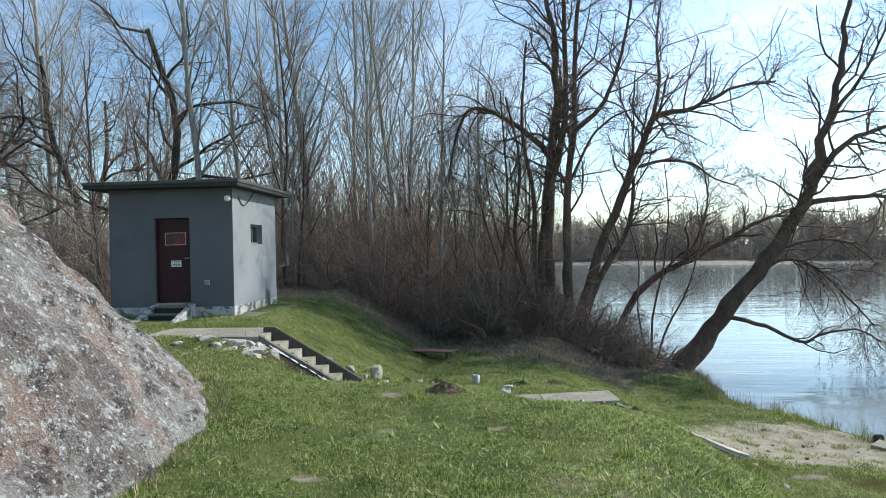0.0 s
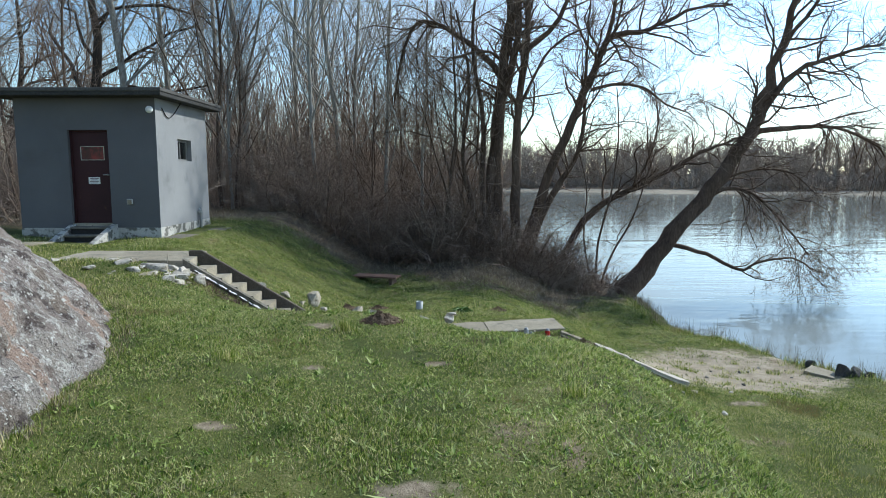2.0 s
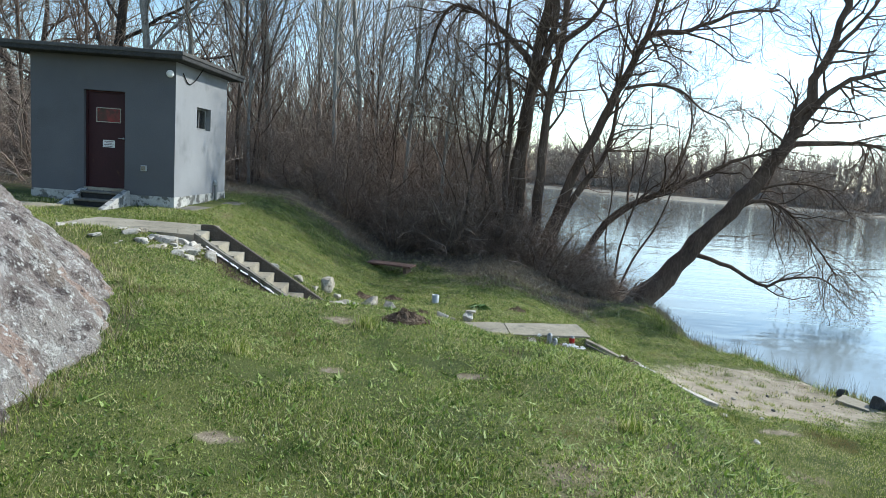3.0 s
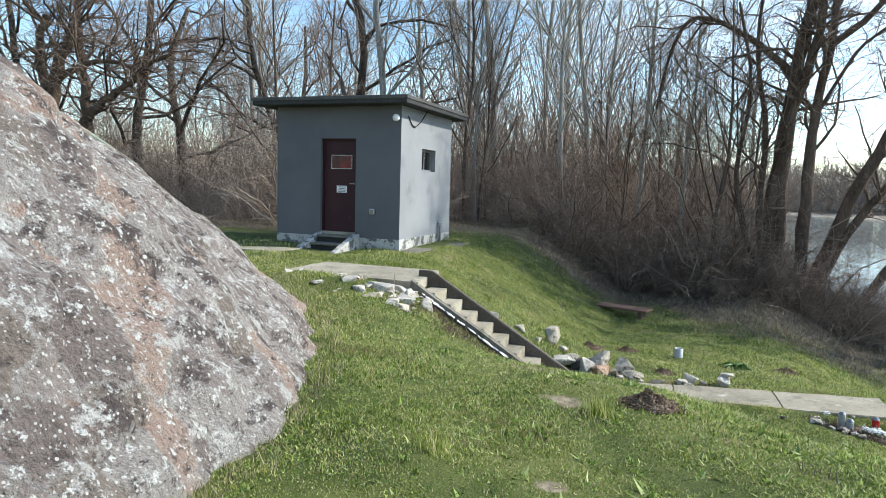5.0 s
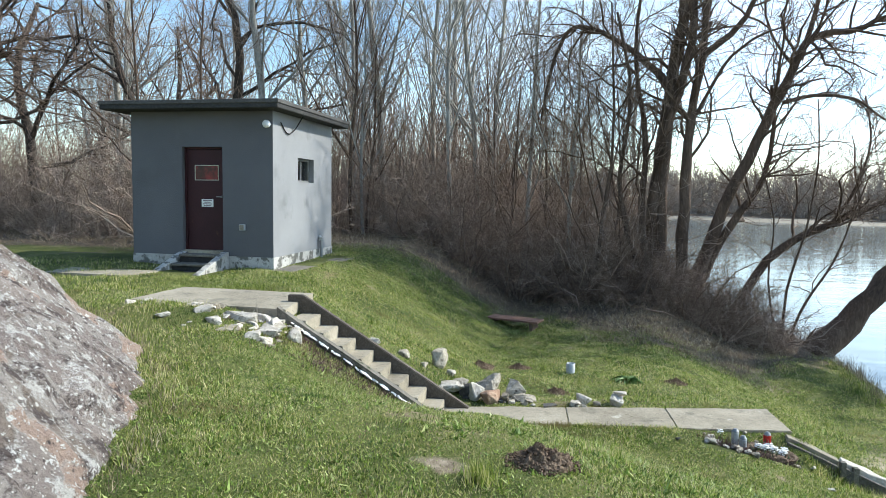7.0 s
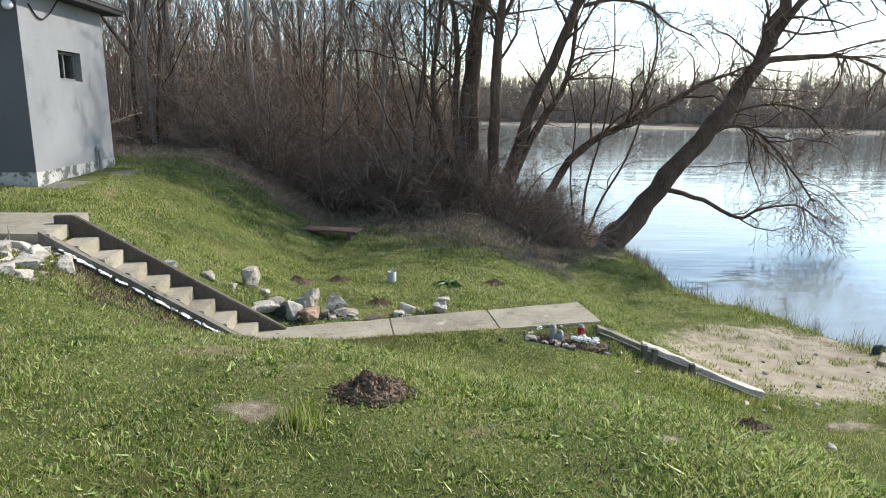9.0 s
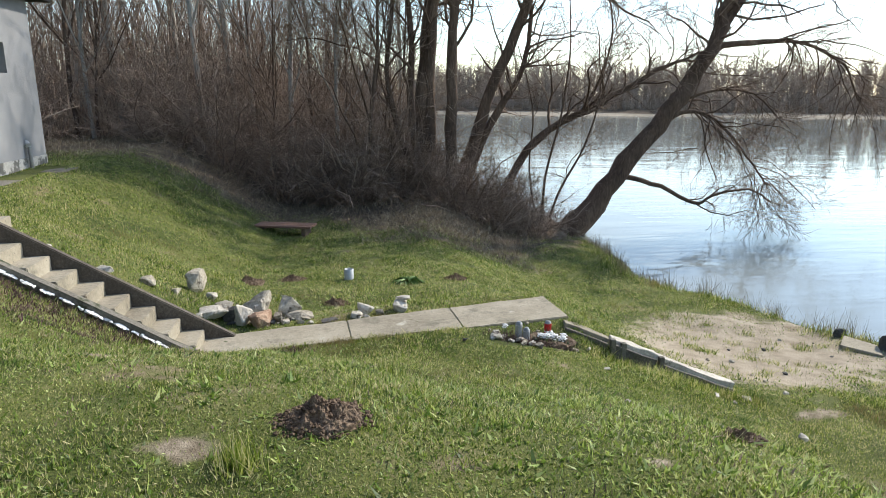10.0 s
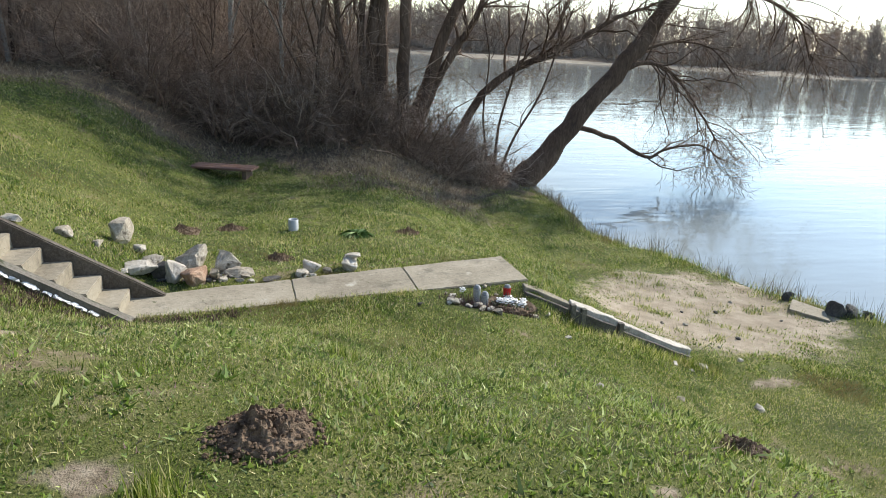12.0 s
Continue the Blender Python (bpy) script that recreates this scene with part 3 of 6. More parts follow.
def mound():
    na, nr = 420, 130
    a = np.linspace(-1.15, 1.35, na)
    d = np.concatenate([[-0.10], np.linspace(0, 1, nr - 1) ** 1.25 * 6.4])
    aa, dd = np.meshgrid(a, d)
    rr = MOUND[2] - dd + 0.05 * np.sin(aa * 9) + 0.02 * np.sin(aa * 23 + 1)
    x, y = MOUND[0] + rr * np.cos(aa), MOUND[1] + rr * np.sin(aa)
    h = 7.0 * (1 - np.exp(-np.clip(dd, 0, None) / 4.65)) * (1 - 0.27 * sm((aa - 0.15) / 0.45))
    # stones set in mortar: cells with raised middles, drawn out along the slope
    rng = np.random.RandomState(5)
    cell = np.stack([rng.uniform(-1.2, 1.4, 620) * 5.6, rng.uniform(0, 6.6, 620), rng.uniform(0, 1, 620)], 1)
    p = np.stack([aa.ravel() * 5.6 + 0.35 * dd.ravel() + 0.12 * np.sin(7 * dd.ravel()), dd.ravel() + 0.10 * np.sin(11 * aa.ravel())], 1)
    best = np.full(len(p), 9.0)
    second = np.full(len(p), 9.0)
    tone = np.zeros(len(p))
    for c in cell:
        q = np.hypot((p[:, 0] - c[0]) * 1.25, (p[:, 1] - c[1]) * 0.85)
        closer = q < best
        second = np.where(closer, best, np.minimum(second, q))
        tone = np.where(closer, c[2], tone)
        best = np.where(closer, q, best)
    seam = np.clip((second - best) / 0.14, 0, 1)
    lift = 0.03 * sm(seam) + 0.05 * (tone - 0.5)
    lift = lift.reshape(aa.shape)
    v = np.stack([x, y, 0.10 + h], -1)
    slope = np.stack([np.cos(aa) * 0.8, np.sin(aa) * 0.8, np.full_like(aa, 0.6)], -1)
    rough_ = np.array([noise.fractal(Vector((q[0] * 2.6, q[1] * 1.7, q[2] * 1.7)), 0.75, 2.1, 6) for q in v.reshape(-1, 3)]).reshape(aa.shape)
    v = v + slope * (lift + 0.06 * rough_)[..., None]
    v[0, :, 2] = -0.5
    nx = na
    i = (np.arange(nr - 1)[:, None] * nx + np.arange(nx - 1)[None, :]).ravel()
    ob = new("rock_mound", mesh_from("rock_mound", v.reshape(-1, 3), np.stack([i, i + 1, i + nx + 1, i + nx], 1), M_ROCK, True))
    tagged(ob, "huge sloping grey and pinkish rock spotted with white lichen", "rock")


mound()


# ---- handrail behind the mound ----
def handrail():
    h = thing("handrail", "pale greenish metal handrail sloping up behind the rock", "railing")
    foot, head = Vector((-6.62, 9.0, 1.78)), Vector((-10.4, 9.0, 3.72))
    part("rail", tube_bm(foot, head, 0.032, 12), M_RAIL, h)
    for k in range(4):
        q = foot + (head - foot) * (0.16 + 0.27 * k)
        part("post", tube_bm((q.x, q.y, -0.3), (q.x, q.y, q.z - 0.02), 0.025, 10), M_RAIL, h)


handrail()


# ---- the hut ----
HX0, HX1, HY0, HY1 = -8.02, -5.0, 14.4, 17.45
PLINTH_Z, WALL_TOP = 0.45, 3.24


def wall_with_hole(name, a, b, z0, z1, hole, thick, mat, parent, label=""):
    """An upright wall from a to b (plan points) with one opening (from, to, sill, head), built as four blocks of one mesh."""
    length = math.hypot(b[0] - a[0], b[1] - a[1])
    bm = bmesh.new()
    s0, s1, h0, h1 = hole
    for lo, hi in (((0, 0, z0), (s0, thick, z1)), ((s1, 0, z0), (length, thick, z1)), ((s0, 0, h1), (s1, thick, z1)), ((s0, 0, z0), (s1, thick, h0))):
        if hi[2] - lo[2] > 0.001:
            box_bm(lo, hi, 0, bm)
    bmesh.ops.remove_doubles(bm, verts=bm.verts, dist=0.0005)
    ang = math.atan2(b[1] - a[1], b[0] - a[0])
    bm.transform(Matrix.Translation((a[0], a[1], 0)) @ Matrix.Rotation(ang, 4, "Z"))
    return part(name, bm, mat, parent, label)


def hut():
    h = thing("hut", "small flat-roofed grey rendered utility hut on a whitewashed plinth", "hut")
    t = 0.22
    # front wall takes the render's shaded tone, side wall the sunlit one
    wall_with_hole("front_wall", (HX0, HY0), (HX1 - 0.003, HY0), PLINTH_Z, WALL_TOP, (1.11, 1.97, PLINTH_Z, 2.56), t, M_RENDER_SHADED, h, "dark grey rendered front wall")
    wall_with_hole("side_wall", (HX1, HY0 + 0.003), (HX1, HY1), PLINTH_Z, WALL_TOP, (1.14, 1.98, 1.92, 2.42), t, M_RENDER_SUNLIT, h, "pale grey rendered side wall")
    part("back_wall", box_bm((HX0, HY1 - t, PLINTH_Z), (HX1 - t, HY1, WALL_TOP)), M_RENDER_SHADED, h)
    part("far_side_wall", box_bm((HX0, HY0 + t, PLINTH_Z), (HX0 + t, HY1 - t, WALL_TOP)), M_RENDER_SHADED, h)
    part("floor_slab", box_bm((HX0 + 0.02, HY0 + 0.02, -0.2), (HX1 - 0.02, HY1 - 0.02, PLINTH_Z + 0.06)), M_CONCRETE_DARK, h)
    for nm, lo, hi in (("plinth", (HX0 - 0.012, HY0 - 0.012, -0.1), (HX1 + 0.012, HY0 + 0.10, PLINTH_Z)), ("plinth", (HX1 - 0.10, HY0 + 0.10, -0.1), (HX1 + 0.012, HY1 + 0.012, PLINTH_Z))):
        bm = box_bm(lo, hi)
        bmesh.ops.subdivide_edges(bm, edges=bm.edges, cuts=7, use_grid_fill=True)
        part(nm, roughen(bm, 0.008, 7.0), M_PLINTH, h, "flaking whitewashed plinth")
    # flat concrete roof with a kerbed edge of bitumen felt
    roof = box_bm((HX0 - 0.37, HY0 - 0.42, WALL_TOP), (HX1 + 0.30, HY1 + 0.36, WALL_TOP + 0.13), 0.02)
    part("roof", roof, M_ROOF, h, "dark bitumen flat roof slab with overhang")
    bm = bmesh.new()
    x0, x1, y0, y1 = HX0 - 0.39, HX1 + 0.32, HY0 - 0.44, HY1 + 0.38
    for lo, hi in (((x0, y0, 3.33), (x1, y0 + 0.09, 3.405)), ((x0, y1 - 0.09, 3.33), (x1, y1, 3.405)), ((x0, y0 + 0.09, 3.33), (x0 + 0.09, y1 - 0.09, 3.405)), ((x1 - 0.09, y0 + 0.09, 3.33), (x1, y1 - 0.09, 3.405))):
        box_bm(lo, hi, 0.012, bm)
    part("roof_edge", bm, M_ROOF_EDGE, h, "grey weathered roof kerb")
    # steel door, set back in its opening
    dx0, dx1 = HX0 + 1.11, HX0 + 1.97
    dy = HY0 + 0.10
    door = part("door", box_bm((dx0 + 0.045, dy, PLINTH_Z + 0.10), (dx1 - 0.045, dy + 0.05, 2.515), 0.006), M_DOOR, h, "closed dark brown steel door")
    bm = bmesh.new()
    for lo, hi in (((dx0, dy - 0.02, PLINTH_Z + 0.1), (dx0 + 0.042, dy + 0.07, 2.558)), ((dx1 - 0.042, dy - 0.02, PLINTH_Z + 0.1), (dx1, dy + 0.07, 2.558)), ((dx0 + 0.042, dy - 0.02, 2.518), (dx1 - 0.042, dy + 0.07, 2.558))):
        box_bm(lo, hi, 0.004, bm)
    part("door_frame", bm, M_DOOR, h)
    part("threshold", box_bm((dx0, HY0 - 0.02, PLINTH_Z), (dx1, HY0 + 0.20, PLINTH_Z + 0.097), 0.01), M_CONCRETE, h)
    part("curtain", box_bm((-6.68, dy - 0.004, 1.93), (-6.20, dy - 0.001, 2.20)), M_RED_PANE, door, "red cloth behind the door window")
    bm = bmesh.new()
    for lo, hi in (((-6.696, dy - 0.012, 1.915), (-6.184, dy - 0.0005, 1.93)), ((-6.696, dy - 0.012, 2.20), (-6.184, dy - 0.0005, 2.215)), ((-6.696, dy - 0.012, 1.93), (-6.681, dy - 0.0005, 2.20)), ((-6.199, dy - 0.012, 1.93), (-6.184, dy - 0.0005, 2.20))):
        box_bm(lo, hi, 0, bm)
    part("window_trim", bm, M_STONE_WHITE, door, "pale worn trim round the door window")
    sign = part("sign", box_bm((-6.56, dy - 0.006, 1.40), (-6.31, dy - 0.0005, 1.55)), M_WHITE, door, "white notice with unreadable print")
    bm = bmesh.new()
    for k in range(4):
        wdt = (0.19, 0.13, 0.20, 0.16)[k]
        box_bm((-6.435 - wdt / 2, dy - 0.009, 1.515 - 0.033 * k), (-6.435 + wdt / 2, dy - 0.0055, 1.53 - 0.033 * k), 0, bm)
    part("print", bm, M_INK, sign)
    handle = part("handle", tube_bm((-6.11, dy - 0.045, 1.60), (-6.22, dy - 0.045, 1.60), 0.011, 10), M_STEEL, door, "dull steel lever handle")
    part("rosette", tube_bm((-6.115, dy - 0.045, 1.60), (-6.115, dy, 1.60), 0.02, 12), M_STEEL, handle)
    for z in (0.85, 2.25):
        part("hinge", tube_bm((dx0 + 0.045, dy - 0.025, z - 0.06), (dx0 + 0.045, dy - 0.025, z + 0.06), 0.014, 10), M_DOOR, door)
    # side window
    wy0, wy1 = HY0 + 1.143, HY0 + 1.983
    win = part("window", box_bm((HX1 - 0.16, wy0 + 0.004, 1.924), (HX1 - 0.11, wy0 + 0.05, 2.416)), M_CONCRETE_DARK, h, "small side window with dirty glass")
    for nm, lo, hi in (("jamb", (HX1 - 0.16, wy1 - 0.05, 1.924), (HX1 - 0.11, wy1 - 0.004, 2.416)), ("head", (HX1 - 0.16, wy0 + 0.05, 2.37), (HX1 - 0.11, wy1 - 0.05, 2.416)),
                       ("sill", (HX1 - 0.16, wy0 + 0.05, 1.924), (HX1 - 0.11, wy1 - 0.05, 1.965)), ("mullion", (HX1 - 0.155, (wy0 + wy1) / 2 - 0.02, 1.965), (HX1 - 0.115, (wy0 + wy1) / 2 + 0.02, 2.37))):
        part(nm, box_bm(lo, hi, 0.004), M_STEEL, win)
    for lo, hi in ((wy0 + 0.05, (wy0 + wy1) / 2 - 0.02), ((wy0 + wy1) / 2 + 0.02, wy1 - 0.05)):
        p = part("pane", box_bm((HX1 - 0.14, lo, 1.965), (HX1 - 0.134, hi, 2.37)), M_GLASS, win)
        p.visible_shadow = False


hut()


def entrance_steps():
    e = thing("entrance_steps", "three dark concrete entrance steps between whitewashed cheeks", "steps")
    x0, x1 = -6.80, -6.06
    for k in range(3):
        yk, zk = HY0 - 0.30 - 0.27 * k, 0.49 - 0.15 * k
        # riser shade is painted in with the roof's black, treads stay paler
        st = part("step", roughen(box_bm((x0, yk, -0.05), (x1, HY0 - 0.02 - 0.27 * k, zk - 0.046), 0.012), 0.006, 6.0, k), M_ROOF, e, "black mossy riser")
        part("tread", roughen(box_bm((x0, yk - 0.045, zk - 0.044), (x1, HY0 - 0.02 - 0.27 * k, zk), 0.012), 0.008, 6.0, k), M_CONCRETE_DARK, st, "worn grey tread")
    for xa, xb in ((x0 - 0.14, x0 - 0.005), (x1 + 0.005, x1 + 0.14)):
        bm = bmesh.new()
        prof = [(HY0 - 0.015, -0.05), (HY0 - 0.015, 0.53), (HY0 - 0.10, 0.53), (HY0 - 1.08, 0.20), (HY0 - 1.08, -0.05)]
        va = [bm.verts.new((xa, y, z)) for y, z in prof]
        vb = [bm.verts.new((xb, y, z)) for y, z in prof]
        bm.faces.new(va)
        bm.faces.new(vb[::-1])
        for i in range(5):
            bm.faces.new((va[i], vb[i], vb[(i + 1) % 5], va[(i + 1) % 5]))
        bmesh.ops.recalc_face_normals(bm, faces=bm.faces)
        bmesh.ops.bevel(bm, geom=bm.edges[:], offset=0.012, segments=1, affect="EDGES")
        part("cheek", bm, M_PLINTH, e, "sloping whitewashed side cheek")


entrance_steps()


def hut_fittings():
    lamp = thing("wall_lamp", "white globe lamp on the corner of the hut", "lamp", (-5.07, HY0, 2.98))
    bm = bmesh.new()
    bmesh.ops.create_uvsphere(bm, u_segments=20, v_segments=14, radius=0.075)
    bm.transform(Matrix.Translation((0, -0.12, 0)))
    part("globe", bm, M_WHITE, lamp, "white opal globe", True)
    part("bracket", tube_bm((0, 0, 0.0), (0, -0.07, 0), 0.035, 14), M_PALE_METAL, lamp)
    box = thing("junction_box", "small pale grey junction box screwed to the wall", "electric box", (-5.63, HY0, 1.02))
    part("case", box_bm((-0.06, -0.055, -0.06), (0.06, -0.001, 0.06), 0.01), M_PALE_METAL, box)
    part("cover", box_bm((-0.045, -0.065, -0.045), (0.045, -0.0545, 0.045), 0.006), M_CONCRETE, box)
    vent = thing("vent_pipe", "grey drain pipe with a pale elbow beside the wall", "pipe", (HX1 + 0.07, 16.64, 0.2))
    part("pipe", tube_bm((0, 0, -0.1), (0, 0, 0.45), 0.032, 14), M_STEEL, vent)
    part("elbow", tube_bm((0.0, -0.02, 0.47), (-0.075, 0.06, 0.52), 0.048, 14), M_PALE_METAL, vent, "pale pipe elbow")
    cu = bpy.data.curves.new("cable", "CURVE")
    cu.dimensions, cu.bevel_depth, cu.bevel_resolution = "3D", 0.012, 3
    sp = cu.splines.new("BEZIER")
    pts = ((-4.985, 14.72, 3.05), (-4.98, 15.0, 2.87), (-4.97, 15.25, 2.93), (-4.80, 15.40, 3.26), (-4.66, 15.45, 3.44))
    sp.bezier_points.add(len(pts) - 1)
    for bp_, c in zip(sp.bezier_points, pts):
        bp_.co, bp_.handle_left_type, bp_.handle_right_type = c, "AUTO", "AUTO"
    cu.materials.append(M_BLACK)
    tagged(new("cable", cu), "black cable hanging slack from wall to roof", "cable")


hut_fittings()


# ---- concrete: platform, staircase, path, landing edge ----
def slab_bm(corners, z_top, thick, tilt=0.0):
    """A cast slab over four plan corners, with a rounded arris and slightly uneven top."""
    bm = bmesh.new()
    top = [bm.verts.new((x, y, z_top + tilt * i)) for i, (x, y) in enumerate(corners)]
    bot = [bm.verts.new((x, y, z_top - thick)) for x, y in corners]
    bm.faces.new(top)
    bm.faces.new(bot[::-1])
    for i in range(4):
        bm.faces.new((top[i], bot[i], bot[(i + 1) % 4], top[(i + 1) % 4]))
    bmesh.ops.recalc_face_normals(bm, faces=bm.faces)
    bmesh.ops.bevel(bm, geom=[e for e in bm.edges], offset=0.008, segments=2, affect="EDGES")
    bmesh.ops.subdivide_edges(bm, edges=[e for e in bm.edges if e.calc_length() > 0.25], cuts=11, use_grid_fill=True)
    roughen(bm, 0.007, 2.3, z_top)
    return roughen(bm, 0.004, 9.0, z_top)


def concrete_slabs():
    p = thing("platform", "weathered concrete landing slab at the head of the stairs", "slab", kind="")
    part("slab", slab_bm([(-5.0, 10.22), (-2.75, 10.08), (-2.95, 11.42), (-4.98, 11.42)], 0.295, 0.14), M_CONCRETE, p)
    w = thing("side_walkway", "narrow concrete walkway along the hut", "path")
    # dirty slab beside the hut: the darker concrete also carries its shade
    part("slab", slab_bm([(-4.90, 13.9), (-4.42, 13.9), (-4.28, 17.0), (-4.86, 17.0)], 0.245, 0.14), M_CONCRETE_DARK, w)
    part("slab", slab_bm([(-8.4, 12.5), (-6.9, 12.5), (-6.7, 13.3), (-8.5, 13.3)], 0.262, 0.1), M_CONCRETE, w)
    g = thing("garden_path", "grey concrete slab path at the foot of the stairs", "path")
    xs = (-0.97, 0.60, 1.86, 3.16)
    for k in range(3):
        a, b = xs[k] + 0.003, xs[k + 1] - 0.003

        def front(x):
            return 10.33 + 0.155 * (x + 0.5)

        def back(x):
            return 10.90 + 0.225 * (x + 0.5)
        if k:
            part("joint", box_bm((a - 0.045, front(a) + 0.01, -1.06), (a + 0.05, back(a) - 0.01, -0.997)), M_GROUND, g, "mossy earth-filled joint")
        part("slab", slab_bm([(a + 0.06, front(a)), (b + 0.06, front(b)), (b, back(b)), (a, back(a))], -0.985, 0.16), M_CONCRETE, g)


concrete_slabs()


def staircase():
    s = thing("staircase", "narrow concrete outdoor stairs with a dark side parapet", "stairs")
    rise, run, x0, z0 = 0.1455, 0.2330, -2.76, 0.295
    skew = 0.055

    def yb(x):
        return 10.66 + skew * (x - x0)
    for k in range(1, 10):
        xa, xb, zt = x0 + run * (k - 1) - 0.02, x0 + run * k, z0 - rise * k
        if k == 9:
            break
        bm = slab_bm([(xa, yb(xa) - 0.50), (xb, yb(xb) - 0.50), (xb, yb(xb) - 0.002), (xa, yb(xa) - 0.002)], zt, 0.42)
        part("step", bm, M_CONCRETE, s)
    # parapet along the far side, sloping with the flight
    bm = bmesh.new()
    prof = [(x0 - 0.22, 0.385), (x0 - 0.02, 0.385), (x0 + run * 9.3, -0.975), (x0 + run * 9.3, -1.4), (x0 + run * 4, -1.0), (x0 - 0.22, -0.1)]
    va = [bm.verts.new((x, yb(x), z)) for x, z in prof]
    vb = [bm.verts.new((x, yb(x) + 0.075, z)) for x, z in prof]
    bm.faces.new(va)
    bm.faces.new(vb[::-1])
    for i in range(6):
        bm.faces.new((va[i], vb[i], vb[(i + 1) % 6], va[(i + 1) % 6]))
    bmesh.ops.recalc_face_normals(bm, faces=bm.faces)
    bmesh.ops.bevel(bm, geom=bm.edges[:], offset=0.01, segments=2, affect="EDGES")
    part("parapet", bm, M_PARAPET, s, "sloping concrete parapet")
    # low outer stringer with a worn white painted edge
    bm = bmesh.new()
    prof = [(x0 - 0.1, 0.33), (x0 + run * 8.5, -0.965), (x0 + run * 8.5, -1.3), (x0 - 0.1, -0.2)]
    va = [bm.verts.new((x, yb(x) - 0.60, z)) for x, z in prof]
    vb = [bm.verts.new((x, yb(x) - 0.505, z)) for x, z in prof]
    bm.faces.new(va)
    bm.faces.new(vb[::-1])
    for i in range(4):
        bm.faces.new((va[i], vb[i], vb[(i + 1) % 4], va[(i + 1) % 4]))
    bmesh.ops.recalc_face_normals(bm, faces=bm.faces)
    bmesh.ops.subdivide_edges(bm, edges=bm.edges, cuts=6, use_grid_fill=True)
    str_ = part("stringer", roughen(bm, 0.012, 6.0), M_CONCRETE_DARK, s, "broken dark outer stringer")
    rng = random.Random(4)
    for k in range(44):
        x = x0 + 0.12 + 0.037 * k + rng.uniform(-0.012, 0.012)
        z = 0.31 - 0.625 * (x - x0 + 0.1) - rng.uniform(0.0, 0.012)
        bm = rock_bm((rng.uniform(0.016, 0.046), rng.uniform(0.02, 0.05), rng.uniform(0.007, 0.015)), 100 + k, 1)
        bm.transform(Matrix.Rotation(radians(32), 4, "Y"))
        bm.transform(Matrix.Translation((x, yb(x) - 0.605 - rng.uniform(0, 0.02), z - 0.036)))
        part("chip", bm, M_WHITE, str_)


staircase()


def landing_edge():
    e = thing("landing_edge", "broken concrete edging beams running down to the landing", "edging")
    a, b = Vector((3.12, 10.78, -0.99)), Vector((5.15, 10.60, -1.79))
    way = (b - a).normalized()
    side = Vector((-way.y, way.x, 0)).normalized()
    segs = ((0.0, 0.60, 0.10, 0.0), (0.62, 1.22, 0.17, 0.02), (1.25, 2.28, 0.15, -0.01))
    for k, (s0, s1, w, dz) in enumerate(segs):
        bm = box_bm((s0, -w / 2, -0.10), (s1, w / 2, 0.0), 0.012)
        bmesh.ops.subdivide_edges(bm, edges=bm.edges, cuts=3, use_grid_fill=True)
        roughen(bm, 0.028, 5.0, k)
        roughen(bm, 0.012, 17.0, k)
        rot = Matrix.Rotation(math.atan2(way.y, way.x), 4, "Z") @ Matrix.Rotation(math.asin(-way.z), 4, "Y")
        bm.transform(Matrix.Translation(a + Vector((0, 0, dz))) @ rot)
        part("beam", bm, M_STONE_WHITE if k else M_CONCRETE, e, "pale broken concrete beam")
        bm = box_bm((s0 + 0.02, -w / 2 - 0.06, -0.36), (s1 - 0.02, -w / 2 - 0.012, -0.055), 0.008)
        bmesh.ops.subdivide_edges(bm, edges=bm.edges, cuts=3, use_grid_fill=True)
        roughen(bm, 0.012, 5.0, k + 9)
        bm.transform(Matrix.Translation(a + Vector((0, 0, dz))) @ rot)
        part("board", bm, M_STEP, e, "dark upright concrete board")
    for s0 in (0.60, 0.74, 1.24):
        q = a + way * s0 - side * 0.12
        part("stake", box_bm((q.x - 0.03, q.y - 0.03, q.z - 0.5), (q.x + 0.03, q.y + 0.03, q.z + 0.02), 0.006), M_CONCRETE_DARK, e)


landing_edge()


# ---- bench, pipe ----
def bench():
    a, b = Vector((-1.39, 19.2)), Vector((-0.09, 18.8))
    mid = (a + b) / 2
    z = float(land_z(mid.x, mid.y))
    ang = math.atan2(b.y - a.y, b.x - a.x)
    t = thing("bench", "low weathered red-brown plank bench", "bench", (mid.x, mid.y, z))
    t.matrix_world = pose(mid.x, mid.y, z, 0, 0, math.degrees(ang))
    top = -1.34 - z
    for k in range(3):
        part("plank", roughen(box_bm((-0.68, -0.24 + 0.165 * k, top - 0.045), (0.68, -0.09 + 0.165 * k, top), 0.008), 0.006, 3.0, k), M_WOOD, t)
    for sx in (-0.5, 0.5):
        part("leg", box_bm((sx - 0.05, -0.2, -0.15), (sx + 0.05, 0.2, top - 0.047), 0.008), M_BARK, t)


bench()


